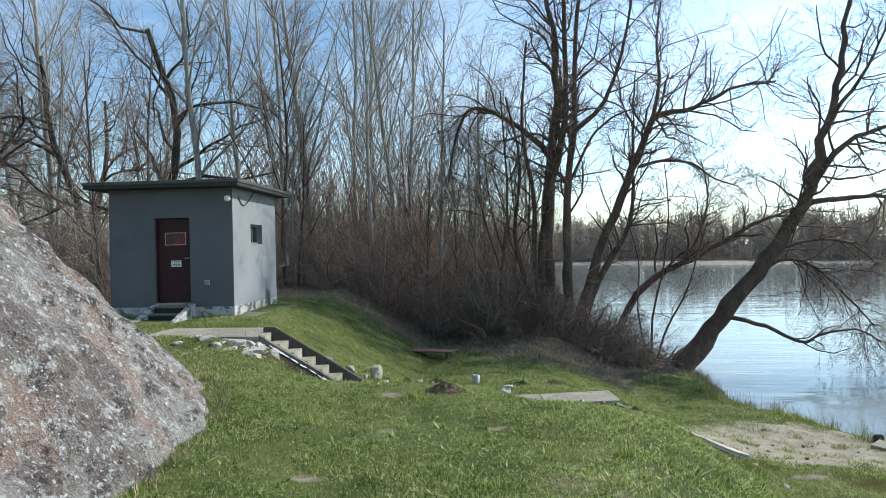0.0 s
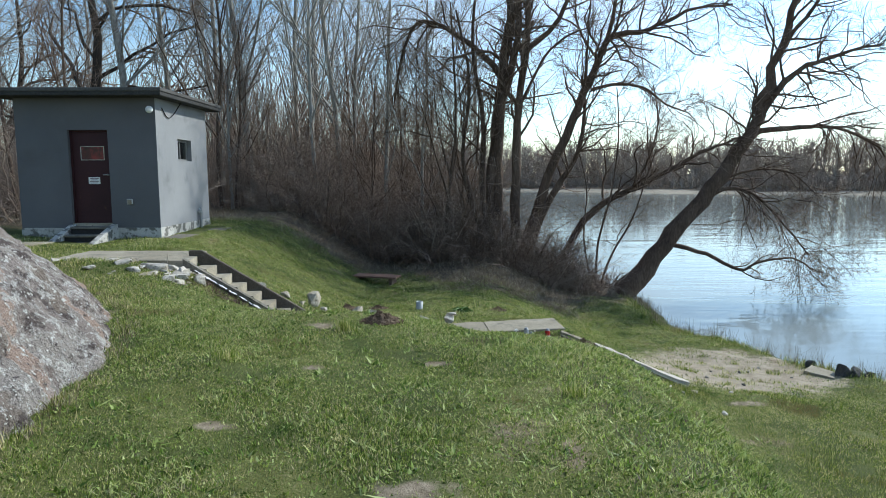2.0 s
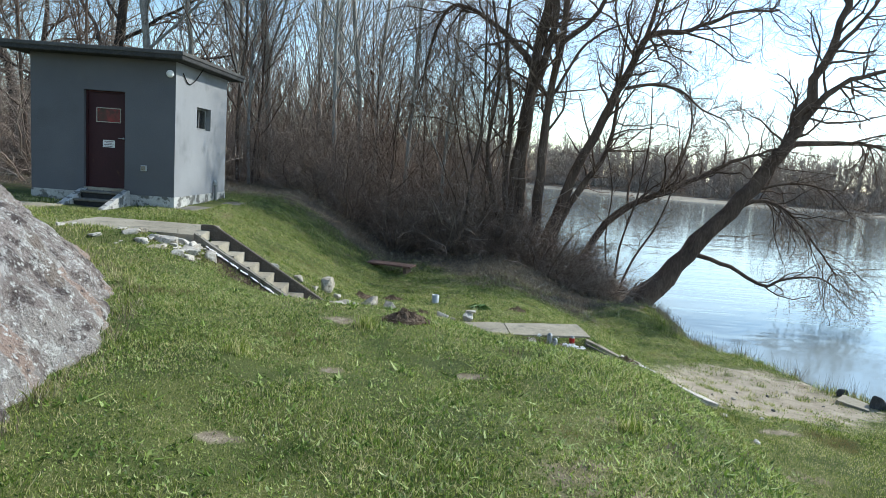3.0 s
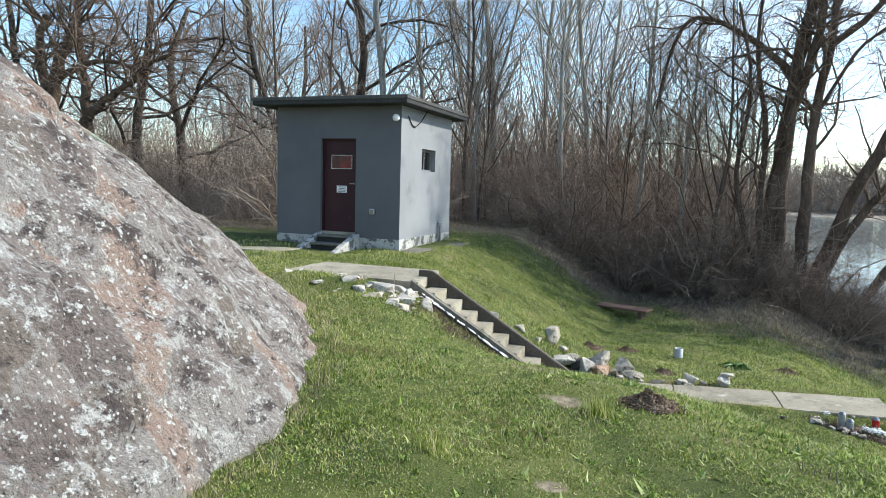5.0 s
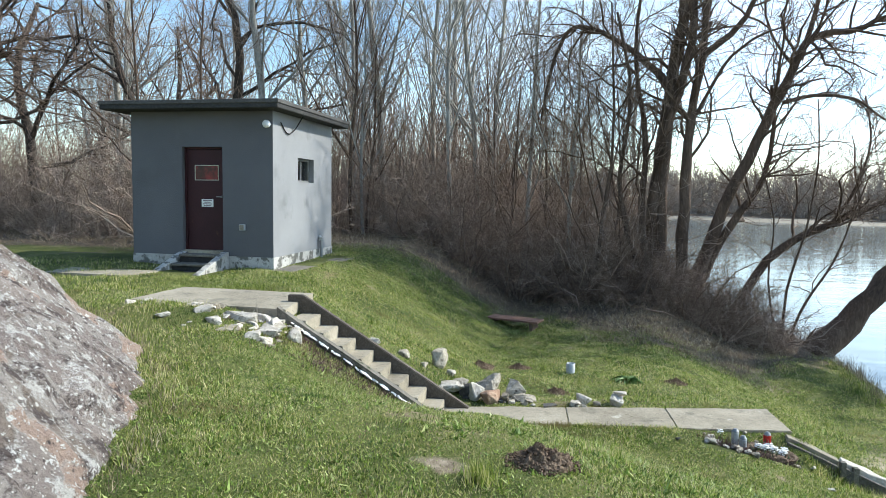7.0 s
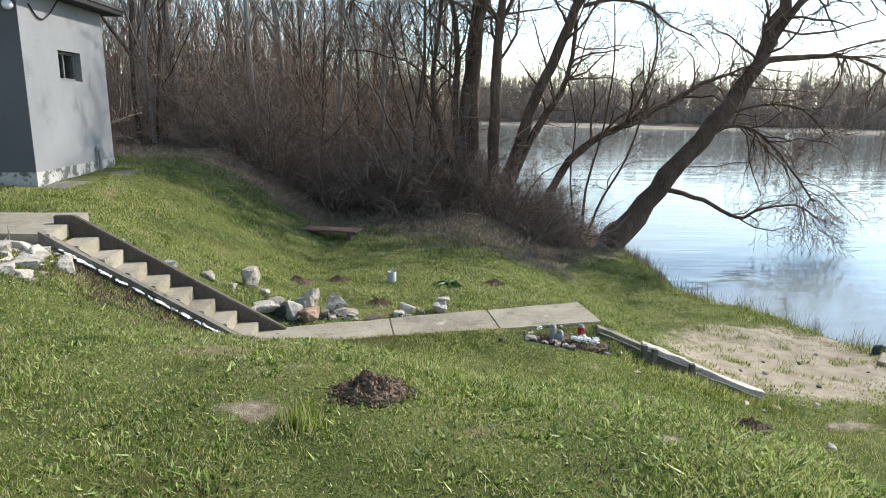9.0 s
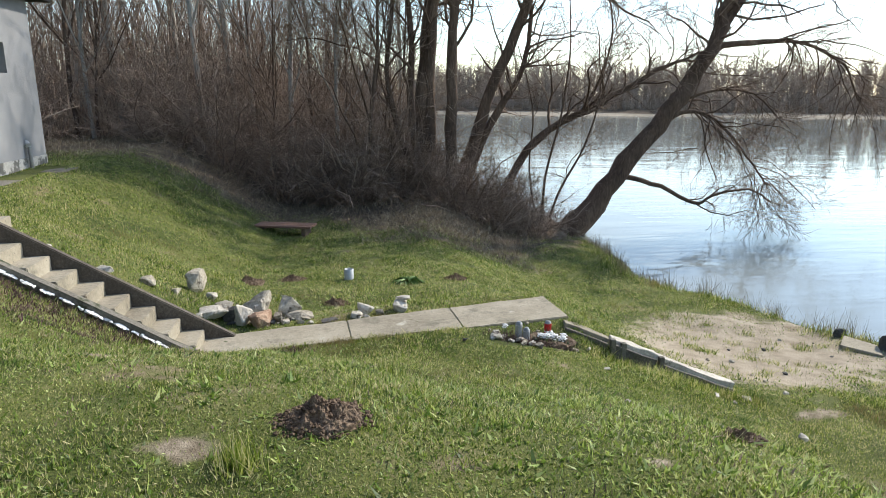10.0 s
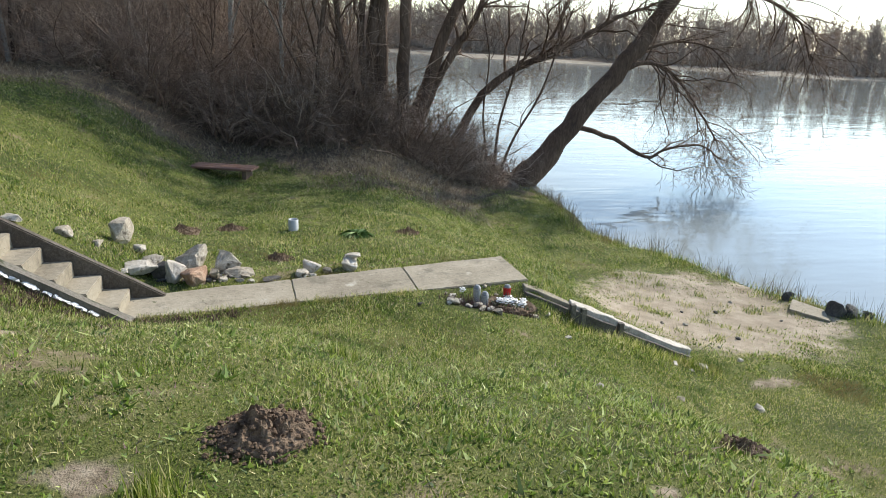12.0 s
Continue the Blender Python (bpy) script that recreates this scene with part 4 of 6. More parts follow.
def stub_pipe():
    z = float(land_z(0.66, 13.95))
    t = thing("stub_pipe", "short galvanised pipe standing upright in the grass", "pipe", (0.66, 13.95, z))
    bm = bmesh.new()
    n_ = 28
    rings = [(0.074, -0.1), (0.074, -1.12 - z), (0.068, -1.116 - z), (0.062, -1.12 - z), (0.062, -1.25 - z)]
    vs = [[bm.verts.new((r * math.cos(2 * math.pi * i / n_), r * math.sin(2 * math.pi * i / n_), q)) for i in range(n_)] for r, q in rings]
    for j in range(len(rings) - 1):
        for i in range(n_):
            bm.faces.new((vs[j][i], vs[j][(i + 1) % n_], vs[j + 1][(i + 1) % n_], vs[j + 1][i]))
    bm.faces.new(vs[-1])
    bmesh.ops.recalc_face_normals(bm, faces=bm.faces)
    part("pipe", bm, M_PALE_METAL, t, "", True)


stub_pipe()


# ---- stones ----
def stone(name, x, y, size, mat, seed, label, z=None, turn=0.0, sink=0.3, group=""):
    bm = rock_bm(size, seed)
    zz = float(land_z(x, y)) if z is None else z
    bm.transform(Matrix.Rotation(turn, 4, "Z"))
    ob = part(name, bm, mat)
    ob.location = (x, y, zz + size[2] * (1 - 2 * sink))
    tagged(ob, label, "stone", group)
    return ob


def stones():
    pale, white, red, dark = "pale limestone block in the grass", "white chalky stone by the path", "reddish brown stone in the heap", "dark stone in shadow"
    rows = (
        (-0.92, 11.38, 0.17, 0.13, 0.10, M_STONE_WHITE, white), (-0.71, 11.42, 0.10, 0.11, 0.13, M_STONE_DARK, dark), (-0.58, 11.33, 0.11, 0.12, 0.16, M_STONE_WHITE, pale),
        (-0.36, 11.24, 0.14, 0.12, 0.12, M_STONE_RED, red), (-0.46, 11.78, 0.21, 0.16, 0.20, M_STONE, pale), (-0.10, 11.64, 0.14, 0.13, 0.17, M_STONE, pale),
        (-0.17, 11.34, 0.09, 0.08, 0.08, M_STONE, pale), (0.08, 11.42, 0.17, 0.12, 0.07, M_STONE, pale), (-1.24, 12.15, 0.17, 0.11, 0.20, M_STONE, pale),
        (-1.03, 11.92, 0.08, 0.07, 0.06, M_STONE, pale), (-1.34, 11.5, 0.07, 0.06, 0.045, M_STONE, pale), (-1.60, 11.35, 0.10, 0.08, 0.06, M_STONE, pale),
        (-1.95, 11.08, 0.10, 0.06, 0.055, M_STONE_WHITE, white), (-2.45, 10.94, 0.08, 0.05, 0.04, M_STONE_WHITE, white), (-0.82, 11.6, 0.12, 0.10, 0.10, M_STONE, pale),
        (0.40, 11.24, 0.13, 0.08, 0.03, M_STONE_DARK, dark), (0.72, 11.32, 0.11, 0.08, 0.06, M_STONE, dark), (0.86, 11.48, 0.11, 0.09, 0.10, M_STONE_WHITE, white),
        (1.28, 11.50, 0.125, 0.10, 0.095, M_STONE_WHITE, white), (1.02, 11.42, 0.06, 0.05, 0.04, M_STONE, pale))
    for k, (x, y, a, b, c, mat, label) in enumerate(rows):
        stone("stone", x, y, (a * 1.15, b * 1.1, c), mat, 11 + k, label, turn=k * 1.3, sink=0.24, group="stones by the path")
    rng = random.Random(31)
    for k in range(34):
        s_ = rng.uniform(0.018, 0.05)
        stone("stone", -0.28 + rng.gauss(0, 0.36), 11.36 + rng.gauss(0, 0.14), (s_ * 1.4, s_, s_ * 0.7), rng.choice((M_STONE, M_STONE, M_STONE_WHITE, M_STONE_DARK)), 700 + k, "small broken stone at the foot of the heap", turn=k, sink=0.3, group="stones by the path")
    stone("stone", 1.30, 11.50, (0.10, 0.075, 0.030), M_STONE_WHITE, 79, "flat white stone laid on another stone", z=float(land_z(1.28, 11.5)) + 0.132, sink=0.1)
    rng = random.Random(3)
    for k in range(64):
        x = -4.75 + 2.25 * rng.random() ** 0.7
        y = 10.12 - abs(rng.gauss(0, 0.20 + 0.30 * (x > -3.8)))
        s_ = 0.025 + 0.09 * rng.random() ** 2.0
        stone("stone", x, y, (s_ * 1.4, s_, s_ * 0.6), M_STONE_WHITE if rng.random() < 0.5 else M_STONE, 200 + k, "pale rubble stone under the landing slab", turn=rng.uniform(0, 6), sink=0.50, group="rubble below the landing slab")
    for k, (x, y, a, b, c) in enumerate(((-3.15, 9.75, 0.22, 0.13, 0.12), (-2.75, 9.82, 0.13, 0.12, 0.13), (-2.52, 9.80, 0.11, 0.10, 0.12), (-3.3, 9.45, 0.14, 0.11, 0.06), (-3.9, 9.4, 0.11, 0.09, 0.05), (-4.6, 9.75, 0.08, 0.07, 0.09), (-2.95, 10.0, 0.17, 0.10, 0.10), (-3.55, 9.62, 0.12, 0.08, 0.07), (-3.05, 9.4, 0.12, 0.08, 0.05), (-2.65, 9.55, 0.08, 0.06, 0.06))):
        stone("stone", x, y, (a * 1.05, b * 1.05, c * 0.95), M_STONE_WHITE, 300 + k, "large white rubble stone beside the stairs", turn=k, sink=0.5, group="rubble below the landing slab")
    for k, (x, y, a, b, c) in enumerate(((8.5, 12.75, 0.12, 0.08, 0.11), (8.62, 11.95, 0.17, 0.12, 0.17), (8.85, 11.85, 0.18, 0.12, 0.13), (9.0, 11.7, 0.10, 0.08, 0.10))):
        stone("stone", x, y, (a, b, c), M_STONE_DARK, 410 + k, "dark angular bank stone at the water", turn=k * 1.9, sink=0.34, group="bank stones")
    for k, (x, y) in enumerate(((4.95, 10.1), (4.75, 10.15), (5.2, 10.25), (3.3, 9.9), (4.2, 9.2), (5.3, 9.4), (2.6, 7.9), (5.9, 10.5))):
        s_ = 0.028 + 0.014 * (k % 3)
        stone("stone", x, y, (s_ * 1.3, s_, s_ * 0.6), M_STONE_WHITE if k % 2 else M_STONE, 500 + k, "small pale stone on the slope", turn=k, sink=0.3, group="small slope stones")
    for k in range(16):
        s_ = rng.uniform(0.012, 0.035)
        stone("stone", 6.9 + rng.gauss(0, 0.75), 12.0 + rng.gauss(0, 0.65), (s_ * 1.3, s_, s_ * 0.8), M_STONE_DARK if k % 2 else M_STONE, 550 + k, "small dark pebble lying on the sand", turn=k, sink=0.2, group="pebbles on the sand")
    sl = part("bank_slab", slab_bm([(8.05, 12.2), (8.35, 11.7), (8.6, 12.1), (8.4, 12.55)], 0.04, 0.12), M_CONCRETE)
    sl.location.z = float(land_z(8.3, 12.1))
    tagged(sl, "pale concrete slab at the edge of the landing", "slab")


stones()


# ---- memorial bed by the path ----
def memorial():
    def at(x, y):
        return (x, y, float(land_z(x, y)))
    bed = thing("flower_bed", "small dug bed of dark earth and rubble", "flower bed", at(2.66, 10.45))
    bm = bmesh.new()
    bmesh.ops.create_uvsphere(bm, u_segments=36, v_segments=18, radius=1.0)
    for v in bm.verts:
        v.co = Vector((v.co.x * 0.50, v.co.y * 0.24, v.co.z * 0.045))
    part("earth", roughen(roughen(bm, 0.05, 7.0), 0.02, 25.0), M_EARTH, bed)
    rng = random.Random(8)
    for k in range(40):
        x, y = 2.66 + rng.gauss(0, 0.30), 10.42 + rng.gauss(0, 0.10)
        s_ = rng.uniform(0.016, 0.05)
        stone("stone", x, y, (s_ * 1.3, s_, s_ * 0.7), (M_STONE_WHITE if rng.random() < 0.22 else M_STONE if rng.random() < 0.6 else M_STONE_DARK), 600 + k, "rubble stone in the flower bed", z=at(x, y)[2] + 0.01, turn=k, sink=0.3, group="stones in the flower bed")
    x, y, z = at(2.86, 10.58)
    c = thing("grave_candle", "red plastic grave candle with a lid", "candle", (x, y, z + 0.05))
    part("jar", tube_bm((0, 0, 0), (0, 0, 0.15), 0.036, 18, 0.006, 0.043), M_RED, c)
    part("lid", tube_bm((0, 0, 0.151), (0, 0, 0.185), 0.043, 18, 0.006, 0.022), M_STEEL, c, "dull metal lid")
    for x, y, hh in ((2.50, 10.50, 0.16), (2.58, 10.47, 0.12)):
        x, y, z = at(x, y)
        c = thing("lantern", "small clear glass grave lantern", "candle", (x, y, z + 0.02), "grave lanterns")
        part("jar", tube_bm((0, 0, 0), (0, 0, hh), 0.040, 14, 0.008), M_PALE_METAL, c)
        part("lid", tube_bm((0, 0, hh + 0.001), (0, 0, hh + 0.035), 0.045, 14, 0.006, 0.02), M_STEEL, c)
    bush = thing("bed_plant", "dark evergreen plant filling the flower bed", "plant", at(2.80, 10.44))
    bm = bmesh.new()
    for k in range(420):
        c0 = Vector((rng.gauss(0, 0.17), rng.gauss(0, 0.08), 0))
        c0.z = abs(rng.gauss(0.06, 0.05)) * (1 - min(0.8, c0.length * 2.2))
        a_, t_ = rng.uniform(0, 6.28), rng.uniform(0.2, 1.2)
        w_ = Vector((math.cos(a_), math.sin(a_), 0)) * 0.009
        tip = c0 + Vector((-math.sin(a_) * math.cos(t_), math.cos(a_) * math.cos(t_), math.sin(t_))) * rng.uniform(0.03, 0.07)
        bm.faces.new([bm.verts.new(q) for q in (c0 - w_, c0 + w_, tip)])
    part("leaves", bm, M_LEAF_DARK, bush)
    for k, (x, y, q) in enumerate(((2.34, 10.50, 0.9), (2.72, 10.40, 1.0), (2.80, 10.44, 1.3), (2.90, 10.47, 1.5), (2.98, 10.42, 1.3), (2.86, 10.53, 1.4), (3.02, 10.50, 1.1), (2.78, 10.36, 0.9))):
        fx, fy, fz = at(x, y)
        f = thing("flower", "white artificial flower head in the bed", "flower", (fx, fy, fz + 0.06), "white flowers")
        part("stem", tube_bm((0, 0, -0.05), (0.01, 0, 0.06), 0.005, 6), M_LEAF, f)
        bm = bmesh.new()
        for i in range(16):
            a_ = i * 2.4
            d_ = 0.007 * math.sqrt(i) * q * 1.3
            c_ = bmesh.ops.create_icosphere(bm, subdivisions=1, radius=0.013 * q)
            for v in c_["verts"]:
                v.co = Vector((v.co.x + d_ * math.cos(a_), v.co.y + d_ * math.sin(a_), v.co.z * 0.45 + 0.07 + 0.012 * (i % 3) - 0.4 * d_))
        part("petals", bm, M_WHITE, f, "white petals")
    plant = thing("rosette_plant", "low leafy green plant in the grass", "plant", at(1.55, 13.4))
    rng = random.Random(12)
    for k in range(26):
        a, l_ = rng.uniform(0, 6.28), rng.uniform(0.16, 0.34)
        bm = bmesh.new()
        bmesh.ops.create_grid(bm, x_segments=2, y_segments=5, size=0.5)
        for v in bm.verts:
            t_ = v.co.y + 0.5
            v.co = Vector((v.co.x * 0.07 * math.sin(0.3 + 2.6 * t_), t_ * l_, 0.16 * t_ - 0.22 * t_ * t_ * l_ / 0.3 + abs(v.co.x) * 0.05))
        bm.transform(Matrix.Rotation(a, 4, "Z"))
        part("leaf", bm, M_LEAF, plant)


memorial()


# ---- molehills ----
def molehill(x, y, r, h, seed):
    z = float(land_z(x, y))
    t = thing("molehill", "fresh crumbly brown molehill in the lawn", "molehill", (x, y, z))
    rng = random.Random(seed)
    bm = bmesh.new()
    n_ = 60
    bmesh.ops.create_grid(bm, x_segments=n_, y_segments=n_, size=1.0)
    for v in bm.verts:
        d = math.hypot(v.co.x, v.co.y)
        k = max(0.0, 1 - d)
        bump = noise.fractal(Vector((v.co.x * 4 + seed, v.co.y * 4, 0)), 0.7, 2.0, 4)
        v.co = Vector((v.co.x * r, v.co.y * r * 0.8, h * k ** 1.1 * (1 + 0.38 * bump) + 0.045 * bump * k - 0.02 * (d > 0.8) - 0.03 * max(0, d - 0.8)))
    part("earth", bm, M_EARTH, t)
    bm = bmesh.new()
    for _ in range(int(420 * r / 0.35)):
        a, d = rng.uniform(0, 6.28), r * math.sqrt(rng.random()) * 1.02
        s_ = rng.uniform(0.003, 0.011)
        c = bmesh.ops.create_icosphere(bm, subdivisions=1, radius=s_)
        px, py = d * math.cos(a), d * math.sin(a) * 0.8
        hz = h * max(0, 1 - d / r) ** 1.1
        for v in c["verts"]:
            v.co = Vector((v.co.x * rng.uniform(0.8, 1.2) + px, v.co.y * rng.uniform(0.8, 1.2) + py, v.co.z * 0.8 + hz + s_ * 0.4))
    for _ in range(int(90 * r / 0.22)):
        a, d = rng.uniform(0, 6.28), r * rng.random() ** 0.7 * 1.12
        s_ = rng.uniform(0.006, 0.017) * (h / 0.115) ** 0.4
        c = bmesh.ops.create_icosphere(bm, subdivisions=1, radius=s_)
        px, py, hz = d * math.cos(a), d * math.sin(a) * 0.8, h * max(0, 1 - d / r) ** 1.1
        for v in c["verts"]:
            v.co = Vector((v.co.x * rng.uniform(0.7, 1.3) + px, v.co.y * rng.uniform(0.7, 1.3) + py, v.co.z * rng.uniform(0.6, 1.1) + hz + s_ * 0.2))
    tagged(part("loose_earth", bm, M_EARTH, t, "loose earth clods"), kind="stuff")


for x, y, r, h, k in ((0.50, 6.60, 0.22, 0.095, 1), (2.52, 6.5, 0.12, 0.035, 3), (0.45, 12.3, 0.2, 0.07, 4), (-0.23, 14.15, 0.24, 0.06, 7), (2.3, 13.6, 0.2, 0.06, 5), (-0.9, 13.9, 0.25, 0.06, 6)):
    molehill(x, y, r, h, k)


# ---- bare trees and brush ----
class Wood:
    """Gathers tapered limbs as point rows with radii and turns each layer into one mesh."""

    def __init__(self):
        self.layers = {}

    def add(self, layer, pts, radii, sides):
        self.layers.setdefault(layer, {}).setdefault((len(pts), sides), []).append((pts, radii))

    def mesh(self, name, layer, mat):
        verts, faces, base = [], [], 0
        for (n_, k), rows in self.layers.get(layer, {}).items():
            p = np.array([r[0] for r in rows], dtype=float)
            rad = np.array([r[1] for r in rows], dtype=float)
            tan = np.gradient(p, axis=1)
            tan /= np.linalg.norm(tan, axis=2, keepdims=True) + 1e-9
            ref = np.eye(3)[np.argmin(np.abs(tan).max(axis=1), axis=1)][:, None, :]
            u = np.cross(tan, ref)
            u /= np.linalg.norm(u, axis=2, keepdims=True) + 1e-9
            v = np.cross(tan, u)
            a = np.arange(k) * 2 * math.pi / k
            ring = u[:, :, None, :] * np.cos(a)[None, None, :, None] + v[:, :, None, :] * np.sin(a)[None, None, :, None]
            q = p[:, :, None, :] + ring * rad[:, :, None, None]
            m_ = len(rows)
            idx = base + np.arange(m_ * n_ * k).reshape(m_, n_, k)
            lo, hi = idx[:, :-1, :], idx[:, 1:, :]
            faces.append(np.stack([lo, np.roll(lo, -1, 2), np.roll(hi, -1, 2), hi], -1).reshape(-1, 4))
            verts.append(q.reshape(-1, 3))
            base += m_ * n_ * k
        return mesh_from(name, np.concatenate(verts), np.concatenate(faces), mat, True)


def unit(v):
    return v / (np.linalg.norm(v) + 1e-9)


def side_way(rng, d, angle):
    """A direction that leaves d by an angle, in a random sense."""
    k = unit(np.cross(d, rng.normal(size=3)))
    return d * math.cos(angle) + k * math.sin(angle)


def grow(w, rng, p, d, length, r, level, plan):
    """One limb and, by the plan, the limbs that leave it."""
    layer, n_, sides, bend, up, kids, t0, ang, ratio = plan[level]
    pts, step = [np.array(p, dtype=float)], length / (n_ - 1)
    d = unit(np.array(d, dtype=float))
    ways = [d]
    for _ in range(n_ - 1):
        d = unit(d + rng.normal(size=3) * bend + np.array([0, 0, up]))
        pts.append(pts[-1] + d * step)
        ways.append(d)
    tip = 0.35 if level < len(plan) - 1 else 0.5
    radii = [r * (1 - (1 - tip) * i / (n_ - 1)) for i in range(n_)]
    w.add(layer, pts, radii, sides)
    if level + 1 < len(plan):
        branch(w, rng, pts, radii, length, level, plan)


def branch(w, rng, pts, radii, length, level, plan):
    layer, n_, sides, bend, up, kids, t0, ang, ratio = plan[level]
    for j in range(kids):
        t = t0 + (1 - t0) * (j + rng.uniform(0, 1)) / kids
        f = t * (len(pts) - 1)
        i = min(int(f), len(pts) - 2)
        q = pts[i] + (pts[i + 1] - pts[i]) * (f - i)
        dd = side_way(rng, unit(pts[i + 1] - pts[i]), radians(rng.uniform(*ang)))
        grow(w, rng, q, dd, length * ratio * (1.15 - 0.6 * t) * rng.uniform(0.7, 1.25), max(0.0052, radii[i] * rng.uniform(0.36, 0.56)), level + 1, plan)


# plan rows: layer, points, sides, bend, lift, children, first child at, their angles, their length against the parent
UPRIGHT = (("trunk", 7, 8, 0.05, 0.05, 18, 0.24, (20, 48), 0.40), ("branchwork", 5, 5, 0.10, 0.10, 8, 0.2, (22, 50), 0.45),
           ("crown", 4, 3, 0.16, 0.05, 7, 0.15, (25, 60), 0.55), ("crown", 2, 3, 0.16, 0.03, 0, 0, (0, 0), 0))
SPREADING = (("trunk", 9, 9, 0.17, 0.06, 11, 0.24, (35, 72), 0.58), ("branchwork", 7, 6, 0.28, 0.05, 13, 0.2, (28, 62), 0.48),
             ("crown", 4, 4, 0.20, 0.03, 8, 0.15, (28, 60), 0.5), ("crown", 2, 3, 0.2, 0.0, 0, 0, (0, 0), 0))
BRUSH = (("woody_base", 7, 4, 0.27, 0.02, 8, 0.12, (25, 80), 0.52), ("crown", 5, 3, 0.36, 0.0, 7, 0.10, (30, 85), 0.58), ("crown", 2, 3, 0.2, 0.0, 0, 0, (0, 0), 0))
LIMB = (None, ("branchwork", 7, 5, 0.26, 0.05, 8, 0.12, (28, 70), 0.50), ("crown", 5, 3, 0.24, 0.03, 6, 0.10, (28, 75), 0.52), ("crown", 3, 3, 0.3, -0.02, 0, 0, (0, 0), 0))
HANG = (None, ("branchwork", 7, 5, 0.26, -0.06, 9, 0.12, (28, 70), 0.52), ("crown", 5, 3, 0.24, -0.12, 6, 0.10, (28, 75), 0.55), ("crown", 3, 3, 0.3, -0.10, 0, 0, (0, 0), 0))


def tree(label, seed, plan, height, r, barks, lean=(0, 0), at=(0, 0, 0)):
    rng = np.random.RandomState(seed)
    w = Wood()
    grow(w, rng, (0, 0, -0.3), (lean[0], lean[1], 1), height, r, 0, plan)
    t = thing("tree", label, "tree", at)
    for layer, mat in (("trunk", barks[0]), ("branchwork", barks[0]), ("crown", barks[1])):
        new(layer, w.mesh(layer, layer, mat)).parent = t
    return t


def on_land(x, y):
    return float(land_z(x, y)) - 0.05


PALE = (M_BARK_PALE, M_TWIG_PALE)
BROWN = (M_BARK, M_TWIG)
DARK = (M_BARK_DARK, M_TWIG)
TREES = [
    tree("tall bare poplar with pale grey bark", 1, UPRIGHT, 17.0, 0.16, PALE, (0.02, 0)),
    tree("tall bare poplar with pale grey bark", 2, UPRIGHT, 15.0, 0.13, PALE, (-0.05, 0.02)),
    tree("slender bare tree with grey bark", 3, UPRIGHT, 13.0, 0.10, PALE, (0.05, 0)),
    tree("bare spreading tree with dark crooked limbs", 4, SPREADING, 12.0, 0.24, DARK, (-0.1, 0)),
    tree("bare spreading tree with dark crooked limbs", 5, SPREADING, 10.5, 0.24, DARK, (0.12, 0)),
    tree("slender bare tree with brownish bark", 6, UPRIGHT, 11.0, 0.08, BROWN, (-0.03, 0)),
]
used = set()


def plant_tree(k, x, y, scale=1.0, turn=None, rng=random.Random(21)):
    m = pose(x, y, on_land(x, y), 0, 0, rng.uniform(0, 360) if turn is None else turn)
    if k not in used:
        used.add(k)
        TREES[k].matrix_world = m
        return
    c = copy_thing(TREES[k], m)
    c.scale = (scale, scale, scale)


# trees that can be told apart
for row in ((3, -18.6, 30.0), (0, -11.2, 27.0), (1, -10.0, 27.4), (2, -3.5, 26.0), (5, -7.3, 25.5), (4, -21.0, 26.0),
            (1, -3.0, 27.5, 1.0), (0, -6.8, 28.5, 1.0), (3, -26.0, 22.0, 0.9), (4, -13.2, 27.0, 1.1), (1, -8.6, 30.0, 1.0), (2, -4.6, 28.0, 1.15),
            (3, -22.0, 24.0, 1.0), (5, -12.0, 20.5, 0.75), (5, -10.6, 21.5, 0.8), (2, 0.5, 23.5, 0.75), (5, 1.4, 22.5, 0.8), (2, -1.2, 25.0, 0.95)):
    plant_tree(*row)
# young slender trees among the brush
rng_y = random.Random(17)
for k in range(15):
    x = rng_y.uniform(-7.5, 3.2)
    plant_tree(rng_y.choice((2, 5, 5)), x, 22.8 + rng_y.uniform(0, 7) + (1.5 if x < -4 else 0), rng_y.uniform(0.45, 0.75))
# the wood behind
rng_w = random.Random(5)
for k in range(16):
    y = rng_w.uniform(27, 52)
    x = rng_w.uniform(-0.78 * y - 4, min(float(shore_x(y)) - 1.5, 1.0))
    plant_tree(rng_w.choice((0, 1, 1, 2, 2, 5, 5, 3)), x, y, rng_w.uniform(0.8, 1.15))


def set_back(q):
    """River trees are laid out on a nearer row and stand 14 percent further out; feet come down to the bank."""
    x, y, z = 0.60 + 1.14 * (q[0] - 0.75), 2.0 + 1.14 * (q[1] - 2.0), 1.64 + 1.14 * (q[2] - 1.64)
    return np.array([x, y, on_land(x, y) if q[2] < -0.9 and q[0] < 8.0 else z])


